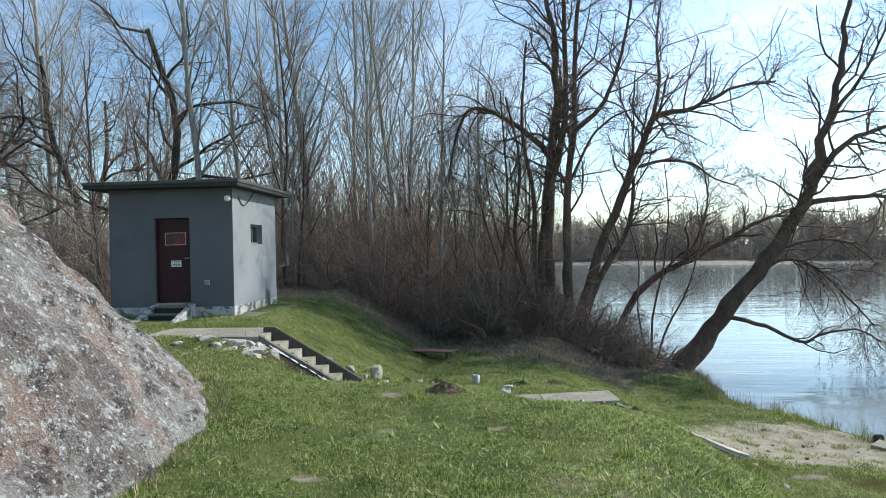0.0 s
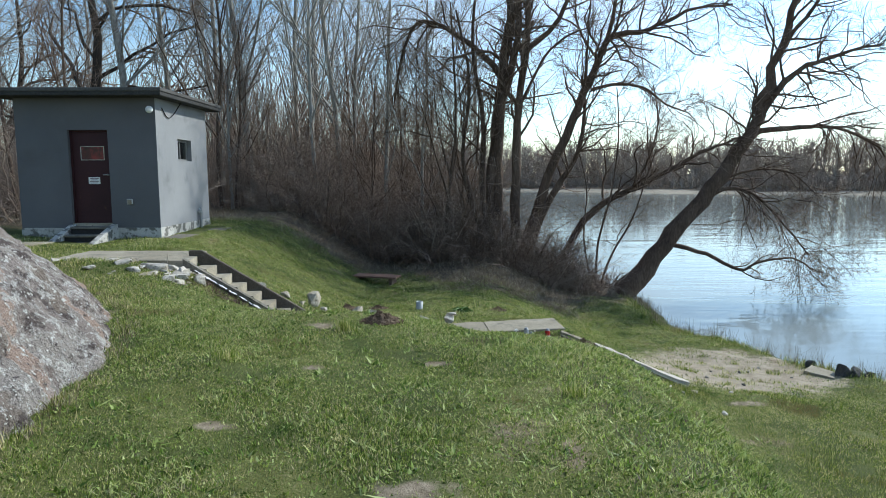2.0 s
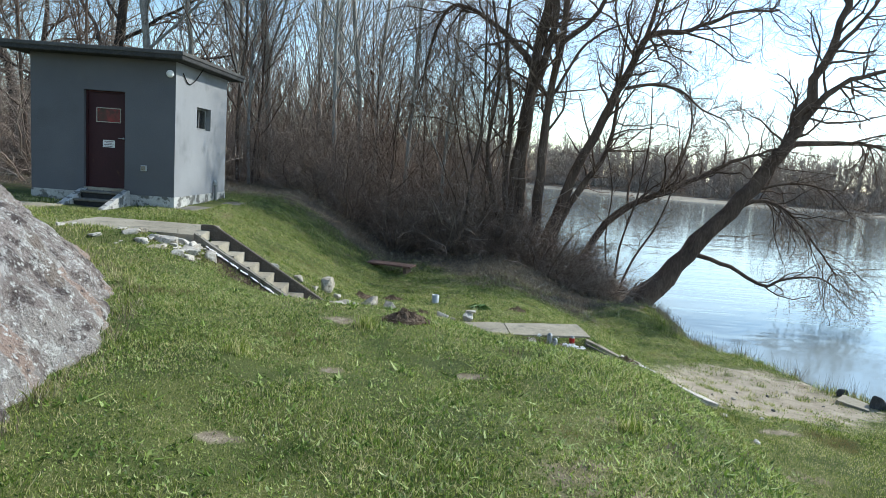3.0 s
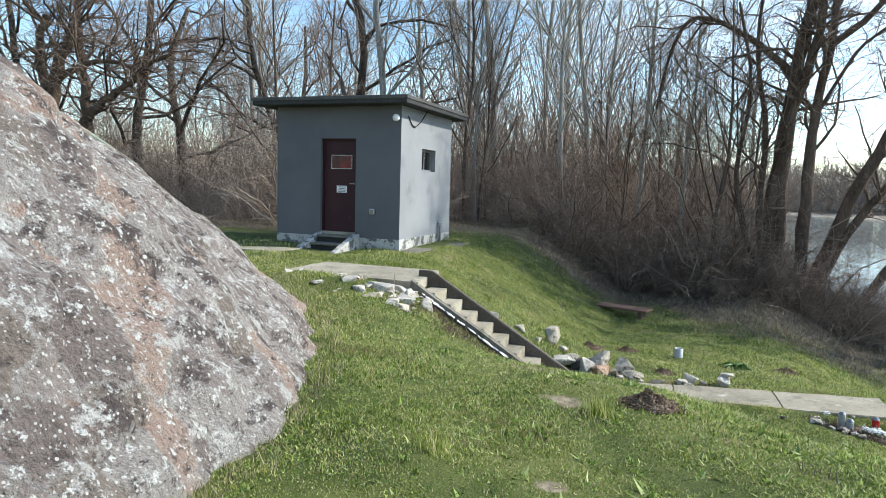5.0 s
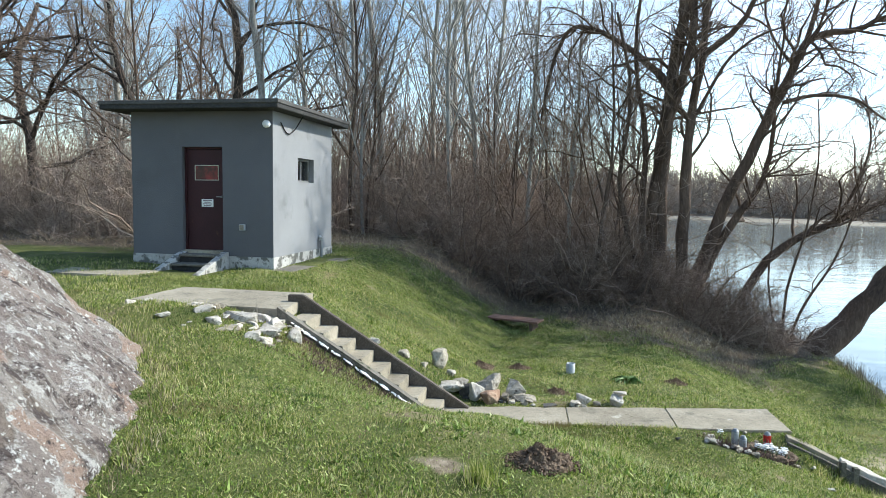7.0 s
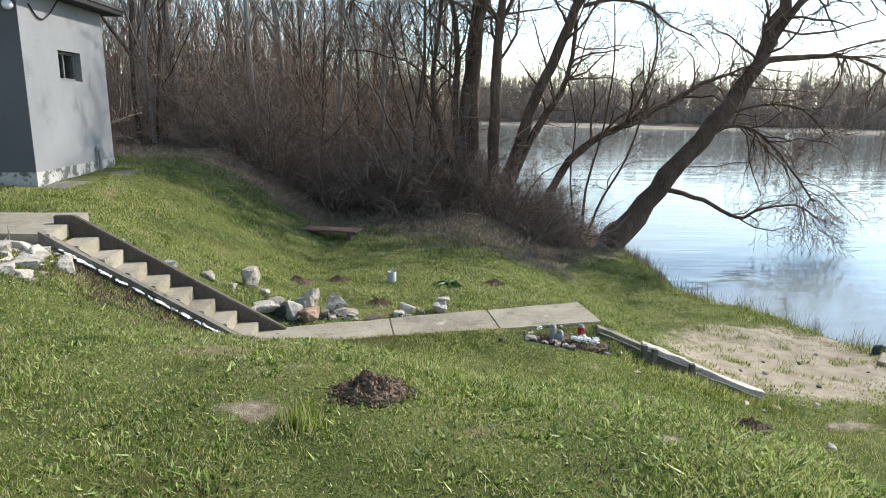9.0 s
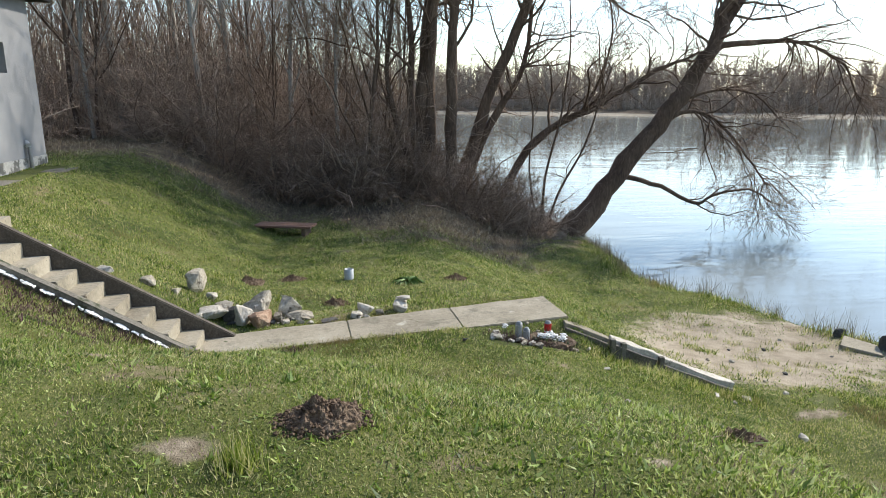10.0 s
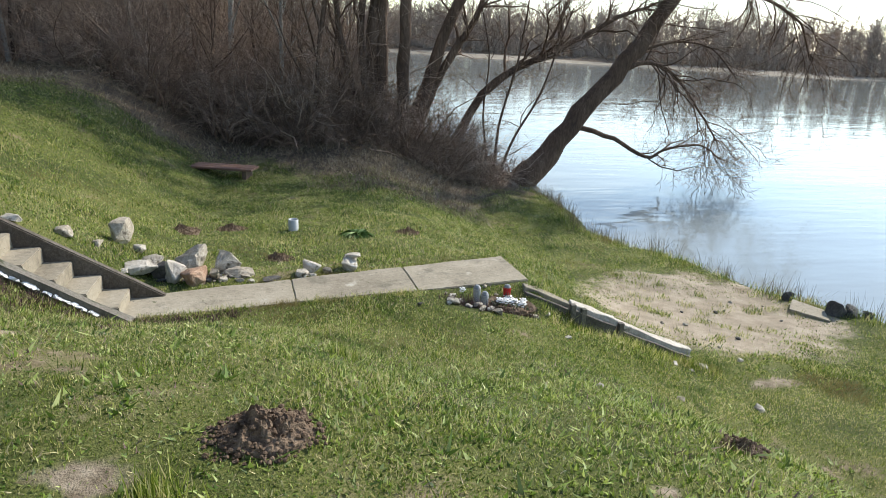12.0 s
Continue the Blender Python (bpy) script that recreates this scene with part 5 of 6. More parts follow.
def hero(label, seed, stems, place=set_back):
    """A tree with several bent stems: each stem is its bent line (x, y, z), radii at foot and tip, a plan, the side limbs' length and number."""
    rng = np.random.RandomState(seed)
    foot = place(stems[0][0][0])
    t = thing("tree", label, "tree", foot)
    w = Wood()
    for line, r0, r1, plan, reach, kids in stems:
        ctrl = np.array([place(q) for q in line]) - np.array(foot)
        r0, r1, reach = r0 * 1.14, r1 * 1.14, reach * 1.14
        s = np.linspace(0, len(ctrl) - 1, 4 * (len(ctrl) - 1) + 1)
        pts = []
        for q in s:
            i = min(int(q), len(ctrl) - 2)
            f = q - i
            p0, p1, p2, p3 = ctrl[max(i - 1, 0)], ctrl[i], ctrl[i + 1], ctrl[min(i + 2, len(ctrl) - 1)]
            pts.append(0.5 * (2 * p1 + (p2 - p0) * f + (2 * p0 - 5 * p1 + 4 * p2 - p3) * f * f + (3 * p1 - p0 - 3 * p2 + p3) * f ** 3) + rng.normal(size=3) * r0 * 0.12 * (0 < q < len(ctrl) - 1))
        n_ = len(pts)
        radii = [r0 + (r1 - r0) * (i / (n_ - 1)) ** 0.8 for i in range(n_)]
        if r0 > 0.11:
            pts[0] = pts[0] - unit(pts[1] - pts[0]) * 0.5 - np.array([0, 0, 0.25])
            radii = [r * (1 + 0.15 * math.exp(-i / 1.2)) * (1 + 0.05 * rng.normal()) for i, r in enumerate(radii)]
        w.add("trunk" if r0 > 0.11 else "branchwork", pts, radii, 12 if r0 > 0.11 else 8)
        for j in range(int(kids * 1.4)):
            f = min(1.0, 0.30 + 0.90 * (j + rng.uniform(0, 1)) / (kids * 1.4)) * (n_ - 1)
            i = min(int(f), n_ - 2)
            dd = side_way(rng, unit(pts[i + 1] - pts[i]), radians(rng.uniform(30, 68)))
            grow(w, rng, pts[i], dd, reach * rng.uniform(0.5, 1.6), max(0.012, min(0.05, radii[i] * 0.45)), 1, plan)
    for layer, mat in (("trunk", M_BARK), ("branchwork", M_BARK), ("crown", M_TWIG)):
        if layer in w.layers:
            new(layer, w.mesh(layer, layer, mat)).parent = t
    return t


def river_trees():
    g = on_land(3.1, 20.5)
    y = 20.5
    hero("big bare willow with two upright dark trunks", 31, (
        (((3.05, y, g), (2.85, y, 1.1), (2.95, y, 2.9), (3.12, y, 4.5), (3.3, y, 6.2), (3.25, y, 8.0), (2.9, y, 10.2)), 0.27, 0.07, LIMB, 2.2, 22),
        (((3.05, y - 0.1, g), (3.0, y - 0.2, 2.9), (3.5, y - 0.3, 5.6), (3.6, y, 7.6), (3.5, y, 10.5)), 0.17, 0.05, LIMB, 2.0, 17),
        (((2.8, y - 0.2, g), (2.2, y - 0.2, 0.6), (1.9, y - 0.3, 2.2), (2.1, y - 0.3, 4.2), (1.7, y - 0.2, 6.4)), 0.10, 0.03, LIMB, 1.7, 12),
        (((2.9, y - 0.1, g), (2.5, y, 1.2), (2.55, y, 3.2), (2.2, y, 5.4), (2.4, y, 8.2)), 0.12, 0.03, LIMB, 1.7, 12),
        (((2.97, y, 4.7), (2.25, y, 5.35), (1.35, y, 5.95), (0.6, y, 6.1), (0.15, y, 5.35), (-0.15, y, 3.8)), 0.10, 0.03, HANG, 1.7, 18)))
    hero("dark bare willow trunk rising from the brush", 32, (
        (((3.5, 20.2, g), (3.5, 20.2, 1.45), (3.58, 20.2, 3.6), (3.8, 20.2, 5.25), (3.85, 20.2, 7.3), (4.1, 20.2, 10.2)), 0.17, 0.05, LIMB, 2.0, 18),
        (((3.8, 20.2, 5.25), (4.6, 20.2, 5.95), (5.05, 20.2, 6.9), (5.45, 20.2, 8.3), (5.65, 20.2, 9.6)), 0.09, 0.03, LIMB, 1.8, 15),
        (((3.6, 20.2, 3.6), (4.3, 20.1, 5.0), (4.95, 20.0, 5.6), (5.5, 19.9, 5.8)), 0.05, 0.02, LIMB, 1.2, 8)))
    hero("thin bent willow stems at the water's edge", 36, (
        (((6.1, 20.6, on_land(6.1, 20.6)), (6.15, 20.6, -0.6), (6.5, 20.6, 0.9), (6.7, 20.6, 2.6), (6.6, 20.6, 4.2)), 0.045, 0.015, LIMB, 1.0, 9),
        (((6.2, 20.6, on_land(6.2, 20.6)), (6.6, 20.6, -0.9), (7.2, 20.6, 0.2), (7.6, 20.6, 1.5), (7.9, 20.6, 2.4)), 0.045, 0.015, LIMB, 1.0, 9),
        (((6.0, 20.6, on_land(6.0, 20.6)), (5.7, 20.6, -0.4), (5.75, 20.6, 1.2), (5.3, 20.6, 2.8)), 0.035, 0.012, LIMB, 0.9, 7)), )
    g2 = on_land(3.7, 20.8)
    hero("bare willow bending out over the river", 33, (
        (((3.7, 20.8, g2), (4.4, 20.8, 0.9), (5.3, 20.8, 3.2), (5.95, 20.8, 4.7), (6.4, 20.8, 5.7), (7.6, 20.8, 5.95), (8.7, 20.8, 6.5), (10.1, 20.8, 6.7)), 0.19, 0.03, LIMB, 2.0, 28),
        (((6.2, 20.8, 5.2), (6.5, 20.7, 6.6), (6.45, 20.6, 8.0), (6.6, 20.6, 9.3)), 0.08, 0.02, LIMB, 1.7, 15),
        (((5.85, 20.8, 4.15), (6.55, 20.7, 4.3), (7.4, 20.6, 4.2), (8.1, 20.6, 3.7), (8.8, 20.6, 3.45)), 0.06, 0.02, HANG, 1.3, 13),
        (((3.8, 20.9, g2), (4.6, 20.9, 0.7), (5.4, 20.9, 2.0), (5.7, 20.9, 3.2), (5.6, 20.9, 4.6)), 0.13, 0.04, LIMB, 1.6, 14)))
    g3 = on_land(4.9, 21.5)
    hero("low bare willow limb reaching over the water", 34, (
        (((4.9, 21.5, g3), (5.9, 21.5, 0.1), (7.2, 21.5, 1.0), (8.3, 21.5, 1.55), (9.6, 21.5, 2.25), (10.5, 21.5, 2.6)), 0.14, 0.04, LIMB, 1.5, 21),
        (((7.4, 21.5, 1.1), (7.9, 21.5, 2.0), (8.2, 21.5, 3.2), (8.0, 21.5, 4.4)), 0.05, 0.02, LIMB, 1.3, 13)))
    g4 = on_land(7.3, 21.6)
    hero("thick willow trunk leaning far over the river", 35, (
        (((7.15, 21.4, g4 - 0.25), (8.2, 21.4, -1.1), (9.35, 21.4, 0.4), (10.5, 21.4, 1.85), (11.25, 21.4, 3.1), (11.6, 21.4, 4.4), (12.2, 21.4, 6.2), (12.5, 21.4, 8.0), (12.8, 21.4, 10.0)), 0.36, 0.05, LIMB, 1.7, 20),
        (((11.4, 21.4, 3.5), (12.4, 21.3, 4.75), (13.7, 21.2, 5.3), (15.0, 21.1, 5.6)), 0.12, 0.03, LIMB, 1.8, 20),
        (((9.3, 21.4, 0.3), (10.1, 21.3, 1.0), (10.8, 21.2, 1.1), (11.5, 21.1, 0.7), (12.5, 21.0, -0.4), (13.0, 21.0, -1.0)), 0.08, 0.02, HANG, 1.7, 27),
        (((8.75, 21.4, -0.7), (9.85, 21.3, -1.0), (10.9, 21.2, -1.5), (11.45, 21.2, -1.3), (12.5, 21.1, -1.1), (13.2, 21.0, -1.5)), 0.08, 0.02, HANG, 1.2, 9),
        (((11.2, 21.4, 2.9), (12.6, 21.3, 3.05), (13.8, 21.2, 3.0), (15.0, 21.0, 2.4), (15.6, 21.0, 1.4)), 0.10, 0.02, HANG, 1.8, 28),
        (((10.0, 21.4, 1.3), (11.2, 21.2, 1.7), (12.3, 21.0, 1.6), (13.2, 20.9, 0.8)), 0.05, 0.015, HANG, 1.3, 18),
        (((12.0, 21.4, 5.6), (12.9, 21.3, 6.8), (13.6, 21.2, 8.2), (14.0, 21.2, 9.6)), 0.08, 0.02, LIMB, 1.6, 15)))


river_trees()
hero("old willow with thick dark crooked limbs behind the mound", 37, (
        (((-22.65, 20.0, 0.1), (-22.45, 20.0, 3.97), (-22.1, 20.0, 4.87), (-22.46, 20.0, 5.9), (-22.08, 20.0, 7.47)), 0.30, 0.10, LIMB, 2.0, 14),
        (((-21.93, 20.0, 4.36), (-21.34, 20.0, 5.83), (-20.73, 20.0, 6.88), (-20.38, 20.0, 8.11)), 0.24, 0.08, LIMB, 2.0, 14),
        (((-20.48, 20.0, 0.1), (-20.28, 20.0, 2.62), (-20.16, 20.0, 3.81), (-20.08, 20.0, 4.79), (-20.29, 20.0, 5.97), (-20.43, 20.0, 7.34)), 0.26, 0.08, LIMB, 2.0, 14),
        (((-20.08, 20.0, 3.8), (-18.99, 20.0, 4.45), (-18.07, 20.0, 4.89), (-17.3, 20.0, 5.42), (-16.19, 20.0, 5.82)), 0.15, 0.04, LIMB, 2.0, 14),
        (((-21.43, 20.0, 5.24), (-20.26, 20.0, 5.58), (-18.93, 20.0, 5.66), (-17.3, 20.0, 5.23)), 0.13, 0.04, LIMB, 2.0, 14)), np.array)


def shrub(seed, height, stems, spread, mat):
    rng = np.random.RandomState(seed)
    w = Wood()
    for _ in range(stems):
        a, q = rng.uniform(0, 6.28), rng.uniform(0, 0.45)
        d = (math.cos(a) * spread * rng.uniform(0.2, 1), math.sin(a) * spread * rng.uniform(0.2, 1), 1)
        grow(w, rng, (q * math.cos(a), q * math.sin(a), -0.15), d, height * rng.uniform(0.55, 1.15), rng.uniform(0.015, 0.036), 0, BRUSH)
    t = thing("shrub", "dense bare brown thicket shrub", "shrub", group="thicket along the wood's edge")
    for layer in ("woody_base", "crown"):
        new(layer, w.mesh(layer, layer, mat)).parent = t
    return t


SHRUBS = [shrub(51, 3.6, 14, 0.7, M_SHRUB), shrub(52, 2.6, 15, 0.95, M_SHRUB), shrub(53, 4.4, 11, 0.5, M_SHRUB), shrub(54, 1.5, 14, 1.2, M_SHRUB)]
rng_s = random.Random(9)
spots = []
for k in range(110):
    if k < 40:
        x = rng_s.uniform(-5.2, 4.6)
        y = 22.6 + 0.10 * abs(x) + rng_s.uniform(0, 5.4) + (0.6 if x < -2.5 else 0.0)
    elif k < 59:
        x, y = rng_s.uniform(1.6, 7.0), rng_s.uniform(21.6, 24.6)
    elif k < 84:
        x, y = rng_s.uniform(-24, -6.5), rng_s.uniform(21.5, 29)
    elif k < 92:
        x, y = rng_s.uniform(-16, 1.0), rng_s.uniform(26, 33)
    else:
        x, y = rng_s.uniform(-22, -9.5), rng_s.uniform(19.0, 23)
    spots.append((x, y))
for k, (x, y) in enumerate(spots):
    ob = SHRUBS[k] if k < 4 else copy_thing(SHRUBS[rng_s.choice((0, 0, 1, 2, 3) if x < 2 else (0, 1, 1, 3))], Matrix.Identity(4))
    s_ = rng_s.uniform(0.75, 1.15) * (0.62 if x > 3.6 else 1.0)
    ob.matrix_world = pose(x, y, on_land(x, y), 0, 0, rng_s.uniform(0, 360))
    ob.scale = (s_, s_, s_)


def thicket_fan(seed, x, y, height, stems, spread):
    """A clump of many thin dark stems rising from one stool."""
    ob = shrub(seed, height * 1.12, stems, spread, M_TWIG)
    x, y, _ = set_back((x, y, 0))
    ob.matrix_world = pose(x, y, on_land(x, y), 0, 0, seed * 40)
    tagged(ob, "fan of thin dark bare stems from one stool", "shrub")


for row in ((71, -0.6, 20.6, 3.2, 13, 0.8), (72, 0.4, 20.3, 2.6, 13, 0.9), (73, 1.2, 19.8, 2.0, 12, 1.1), (74, 2.4, 19.5, 2.4, 14, 0.9), (75, 3.4, 19.4, 1.6, 12, 1.2), (76, -2.2, 21.0, 2.4, 12, 0.9), (77, -3.3, 21.4, 2.0, 12, 1.0), (78, 3.9, 19.7, 2.6, 12, 0.8), (79, 5.0, 19.9, 1.8, 12, 1.0), (61, 1.35, 21.0, 4.6, 18, 0.5), (62, 2.1, 20.4, 3.4, 15, 0.65), (63, 0.5, 21.9, 3.6, 12, 0.5), (64, 2.9, 19.9, 1.5, 16, 1.2), (65, 4.4, 20.3, 1.6, 16, 1.1), (66, 5.5, 20.4, 1.3, 12, 1.1), (67, 1.7, 19.9, 1.2, 12, 1.3), (68, 6.6, 20.9, 1.0, 10, 1.2)):
    thicket_fan(*row)


def undergrowth():
    """The tangle of stems that closes the wood in the distance."""
    rng = np.random.RandomState(66)
    w = Wood()
    for k in range(8500):
        y = rng.uniform(33, 62)
        x = rng.uniform(-1.15 * y, 0.02 * y)
        if k % 4 == 1:
            x, y = rng.uniform(-13, 0.5), rng.uniform(26.5, 38)
        if k % 5 == 0:
            x, y = rng.uniform(-70, -26), rng.uniform(6, 40)
        if shore_x(y) - x < 1.0:
            continue
        p = np.array([x, y, on_land(x, y)])
        h = rng.uniform(1.5, 7.5)
        a, b = rng.normal(size=3) * 0.10 * h, rng.normal(size=3) * 0.22 * h
        r = rng.uniform(0.012, 0.03)
        w.add("wood", [p, p + a + (0, 0, h * 0.5), p + a + b + (0, 0, h)], [r, r * 0.8, r * 0.4], 3)
    ob = new("undergrowth", w.mesh("undergrowth", "wood", M_SHRUB))
    tagged(ob, "grey-brown tangle of bare undergrowth deep in the wood", "undergrowth", kind="stuff")


undergrowth()


def far_woods():
    rng = np.random.RandomState(77)
    w = Wood()
    for k in range(2000):
        a = rng.uniform(-0.35, 1.35)
        n_ = np.array([math.sin(a), math.cos(a)])
        toward_ = 0.47 * n_[0] + 0.88 * n_[1]
        low_row = k % 3 == 0
        dist = (FAR_BANK + (rng.uniform(2, 7) if low_row else rng.uniform(5, 32))) / toward_ if toward_ > 0.35 else 0
        if not dist or dist > 480:
            continue
        x, y = n_ * dist
        h = rng.uniform(2, 5) if low_row else rng.uniform(7.5, 12.5) * (1.3 if rng.random_sample() < 0.10 else 1.0)
        foot = np.array([x, y, WATER_Z + 0.5])
        w.add("wood", [foot, foot + (0, 0, h * 0.5), foot + (0, 0, h)], [0.12, 0.08, 0.02], 3)
        for _ in range(26 if low_row else 54):
            t = rng.uniform(0.0, 0.95)
            b = foot + np.array([0, 0, h * t])
            d = unit(np.array([rng.normal(), rng.normal(), rng.uniform(0.3, 2.2)])) * h * rng.uniform(0.16, 0.40) * (0.55 + 0.55 * math.sin(3.0 * t)) * (1 - 0.5 * t * t)
            w.add("wood", [b, b + d], [0.075, 0.03], 3)
    ob = new("far_woods", w.mesh("far_woods", "wood", M_FAR))
    tagged(ob, "bare brown woods along the far bank", "woods", kind="stuff")


far_woods()


def far_beach():
    x = np.linspace(-120, 640, 120)
    verts = []
    for off, z in ((-7, WATER_Z - 0.1), (-4, WATER_Z + 0.15), (6, WATER_Z + 0.6)):
        y = (FAR_BANK + off - 6 * np.sin(x * 0.03) + 2.5 * np.sin(x * 0.11) - 0.47 * x) / 0.88
        verts.append(np.stack([x, y, np.full_like(x, z)], 1))
    n_ = len(x)
    i = np.concatenate([np.arange(n_ - 1), n_ + np.arange(n_ - 1)])
    tagged(new("far_beach", mesh_from("far_beach", np.concatenate(verts), np.stack([i, i + 1, i + n_ + 1, i + n_], 1), M_SAND, True)), "pale sandy strip along the far bank", "ground", kind="structure")


far_beach()


# ---- grass ----
def keep_grass(x, y, rng):
    """Where the lawn has blades: none on sand, slabs, stairs, rock, hut or litter."""
    ok = np.ones(len(x), dtype=bool)
    ok &= np.hypot(x - MOUND[0], y - MOUND[1]) > MOUND[2] - 0.25
    ok &= ~((x > HX0 - 0.05) & (x < HX1 + 0.05) & (y > HY0 - 0.05) & (y < HY1 + 0.05))
    ok &= ~((x > -5.0) & (x < -2.8) & (y > 10.12) & (y < 11.42))
    ok &= ~((x > -4.90) & (x < -4.38) & (y > 13.9) & (y < 17.0))
    ok &= ~((x > -7.0) & (x < -5.85) & (y > 13.3) & (y < 14.4))
    ok &= ~((x > -3.0) & (x < -0.5) & (y > 10.09 + 0.055 * (x + 2.76)) & (y < 10.82 + 0.055 * (x + 2.76)))
    ok &= ~((x > -0.65) & (x < 3.2) & (y > 10.35 + 0.155 * (x + 0.5)) & (y < 10.90 + 0.225 * (x + 0.5)))
    d = np.hypot((x - SAND[0]) / SAND[2], (y - SAND[1]) / SAND[3]) + 0.22 * np.sin(3.1 * x + 1.0) * np.sin(2.7 * y) + rng.normal(size=len(x)) * (0.10 + 0.16 * (y > SAND[1] + 0.6))
    ok &= d > 0.92 - 0.25 * (rng.uniform(size=len(x)) < 0.06)
    ok &= y + rng.normal(size=len(x)) * 0.5 + 0.6 * np.sin(x * 1.7) + 2.2 * sm((x - 0.2) / 2.4) - 3.0 * sm((x - 3.4) / 3.4) < LITTER_Y + 0.7
    ok &= np.hypot(x - 0.5, (y - 6.6) * 1.2) > 0.19 + rng.uniform(0, 0.05, len(x))
    ok &= np.hypot((x - 2.6) / 0.5, (y - 10.38) / 0.22) > 1.0
    bald = np.sin(1.9 * x + 0.8 * np.sin(2.3 * y)) * np.sin(2.4 * y + 1.1 * np.sin(1.7 * x))
    ok &= ~((bald > 0.93) & (rng.uniform(size=len(x)) < 0.85))
    for bx, by, ba, bb in BALD:
        ok &= np.hypot((x - bx) / ba, (y - by) / bb) > 0.75 + rng.normal(size=len(x)) * 0.35
    ok &= (shore_x(y) - x) > 0.25
    return ok


def blades(name, label, n_, x0, x1, y0, y1, h, wd, mat, seed, lean=0.55):
    rng = np.random.RandomState(seed)
    x, y = rng.uniform(x0, x1, n_) + rng.normal(0, 0.35, n_), rng.uniform(y0, y1, n_) + rng.normal(0, 0.35, n_)
    ok = keep_grass(x, y, rng)
    x, y = x[ok], y[ok]
    z = land_z(x, y) - 0.006
    patch = 0.62 + 0.42 * np.sin(2.3 * x + 1.3 * np.sin(1.7 * y)) * np.sin(2.0 * y + 0.9 * np.sin(2.9 * x)) + 0.20 * np.sin(7.1 * x + y) * np.sin(6.3 * y)
    hh = h * np.clip(patch * 1.15, 0.62, 1.25) * rng.uniform(0.45, 1.25, len(x))
    a, b = rng.uniform(0, 6.283, len(x)), rng.uniform(0, 6.283, len(x))
    ww = wd * rng.uniform(0.6, 1.3, len(x)) / 2
    sx, sy = np.cos(a) * ww, np.sin(a) * ww
    ln = hh * np.abs(rng.normal(0, lean, len(x)))
    v = np.stack([np.stack([x - sx, y - sy, z], 1), np.stack([x + sx, y + sy, z], 1), np.stack([x + np.cos(b) * ln, y + np.sin(b) * ln, z + hh], 1)], 1)
    f = np.arange(len(x) * 3).reshape(-1, 3)
    tagged(new(name, mesh_from(name, v.reshape(-1, 3), f, mat)), label, "grass", kind="stuff")


blades("grass", "short spring lawn grass, green with dry blades", 460000, -3.2, 4.2, 0.8, 10.6, 0.032, 0.0056, M_GRASS, 1, 0.8)
blades("grass", "rough green grass on the lower bank", 300000, -6.5, 8.6, 9.0, 21.4, 0.046, 0.010, M_GRASS, 2)
blades("grass", "rough green grass on the lower bank", 170000, 3.6, 9.6, 1.0, 10.8, 0.045, 0.009, M_GRASS, 3)
blades("grass", "short lawn grass round the hut", 40000, -12, -2.5, 7.0, 14.5, 0.07, 0.010, M_GRASS, 4)


blades("clover", "small broad clover and weed leaves in the lawn", 150000, -3.2, 5.2, 0.8, 10.6, 0.024, 0.021, M_CLOVER, 8, 1.2)
blades("clover", "small broad clover and weed leaves in the lawn", 60000, -5.5, 8.6, 10.0, 19.0, 0.035, 0.03, M_CLOVER, 9, 1.1)
blades("dry_grass", "dry straw-coloured blades lying in the lawn", 110000, -3.2, 5.0, 0.8, 12.0, 0.022, 0.005, M_LITTER, 6, 2.0)
blades("dry_grass", "dry straw-coloured blades lying in the lawn", 80000, -6.0, 9.0, 8.0, 19.8, 0.03, 0.009, M_LITTER, 7, 2.0)


def tufts(name, label, spots_, per, h, wd, mat, seed, spread=0.05, lean=0.35, category="grass"):
    """Clumps of longer blades or stalks."""
    rng = np.random.RandomState(seed)
    c = np.repeat(np.array(spots_), per, 0)
    x, y = c[:, 0] + rng.normal(0, spread, len(c)), c[:, 1] + rng.normal(0, spread, len(c))
    ok = np.ones(len(x), dtype=bool)
    for bx, by, ba, bb in BALD:
        ok &= np.hypot((x - bx) / ba, (y - by) / bb) > 0.85 + rng.normal(size=len(x)) * 0.15
    c, x, y = c[ok], x[ok], y[ok]
    z = land_z(x, y) - 0.01
    hh = h * rng.uniform(0.4, 1.2, len(x)) * (c[:, 2] if c.shape[1] > 2 else 1)
    a, b = rng.uniform(0, 6.283, len(x)), rng.uniform(0, 6.283, len(x))
    ww = wd * rng.uniform(0.6, 1.3, len(x)) / 2
    ln = hh * np.abs(rng.normal(0, lean, len(x)))
    v = np.stack([np.stack([x - np.cos(a) * ww, y - np.sin(a) * ww, z], 1), np.stack([x + np.cos(a) * ww, y + np.sin(a) * ww, z], 1), np.stack([x + np.cos(b) * ln, y + np.sin(b) * ln, z + hh], 1)], 1)
    tagged(new(name, mesh_from(name, v.reshape(-1, 3), np.arange(len(x) * 3).reshape(-1, 3), mat)), label, category, kind="stuff")


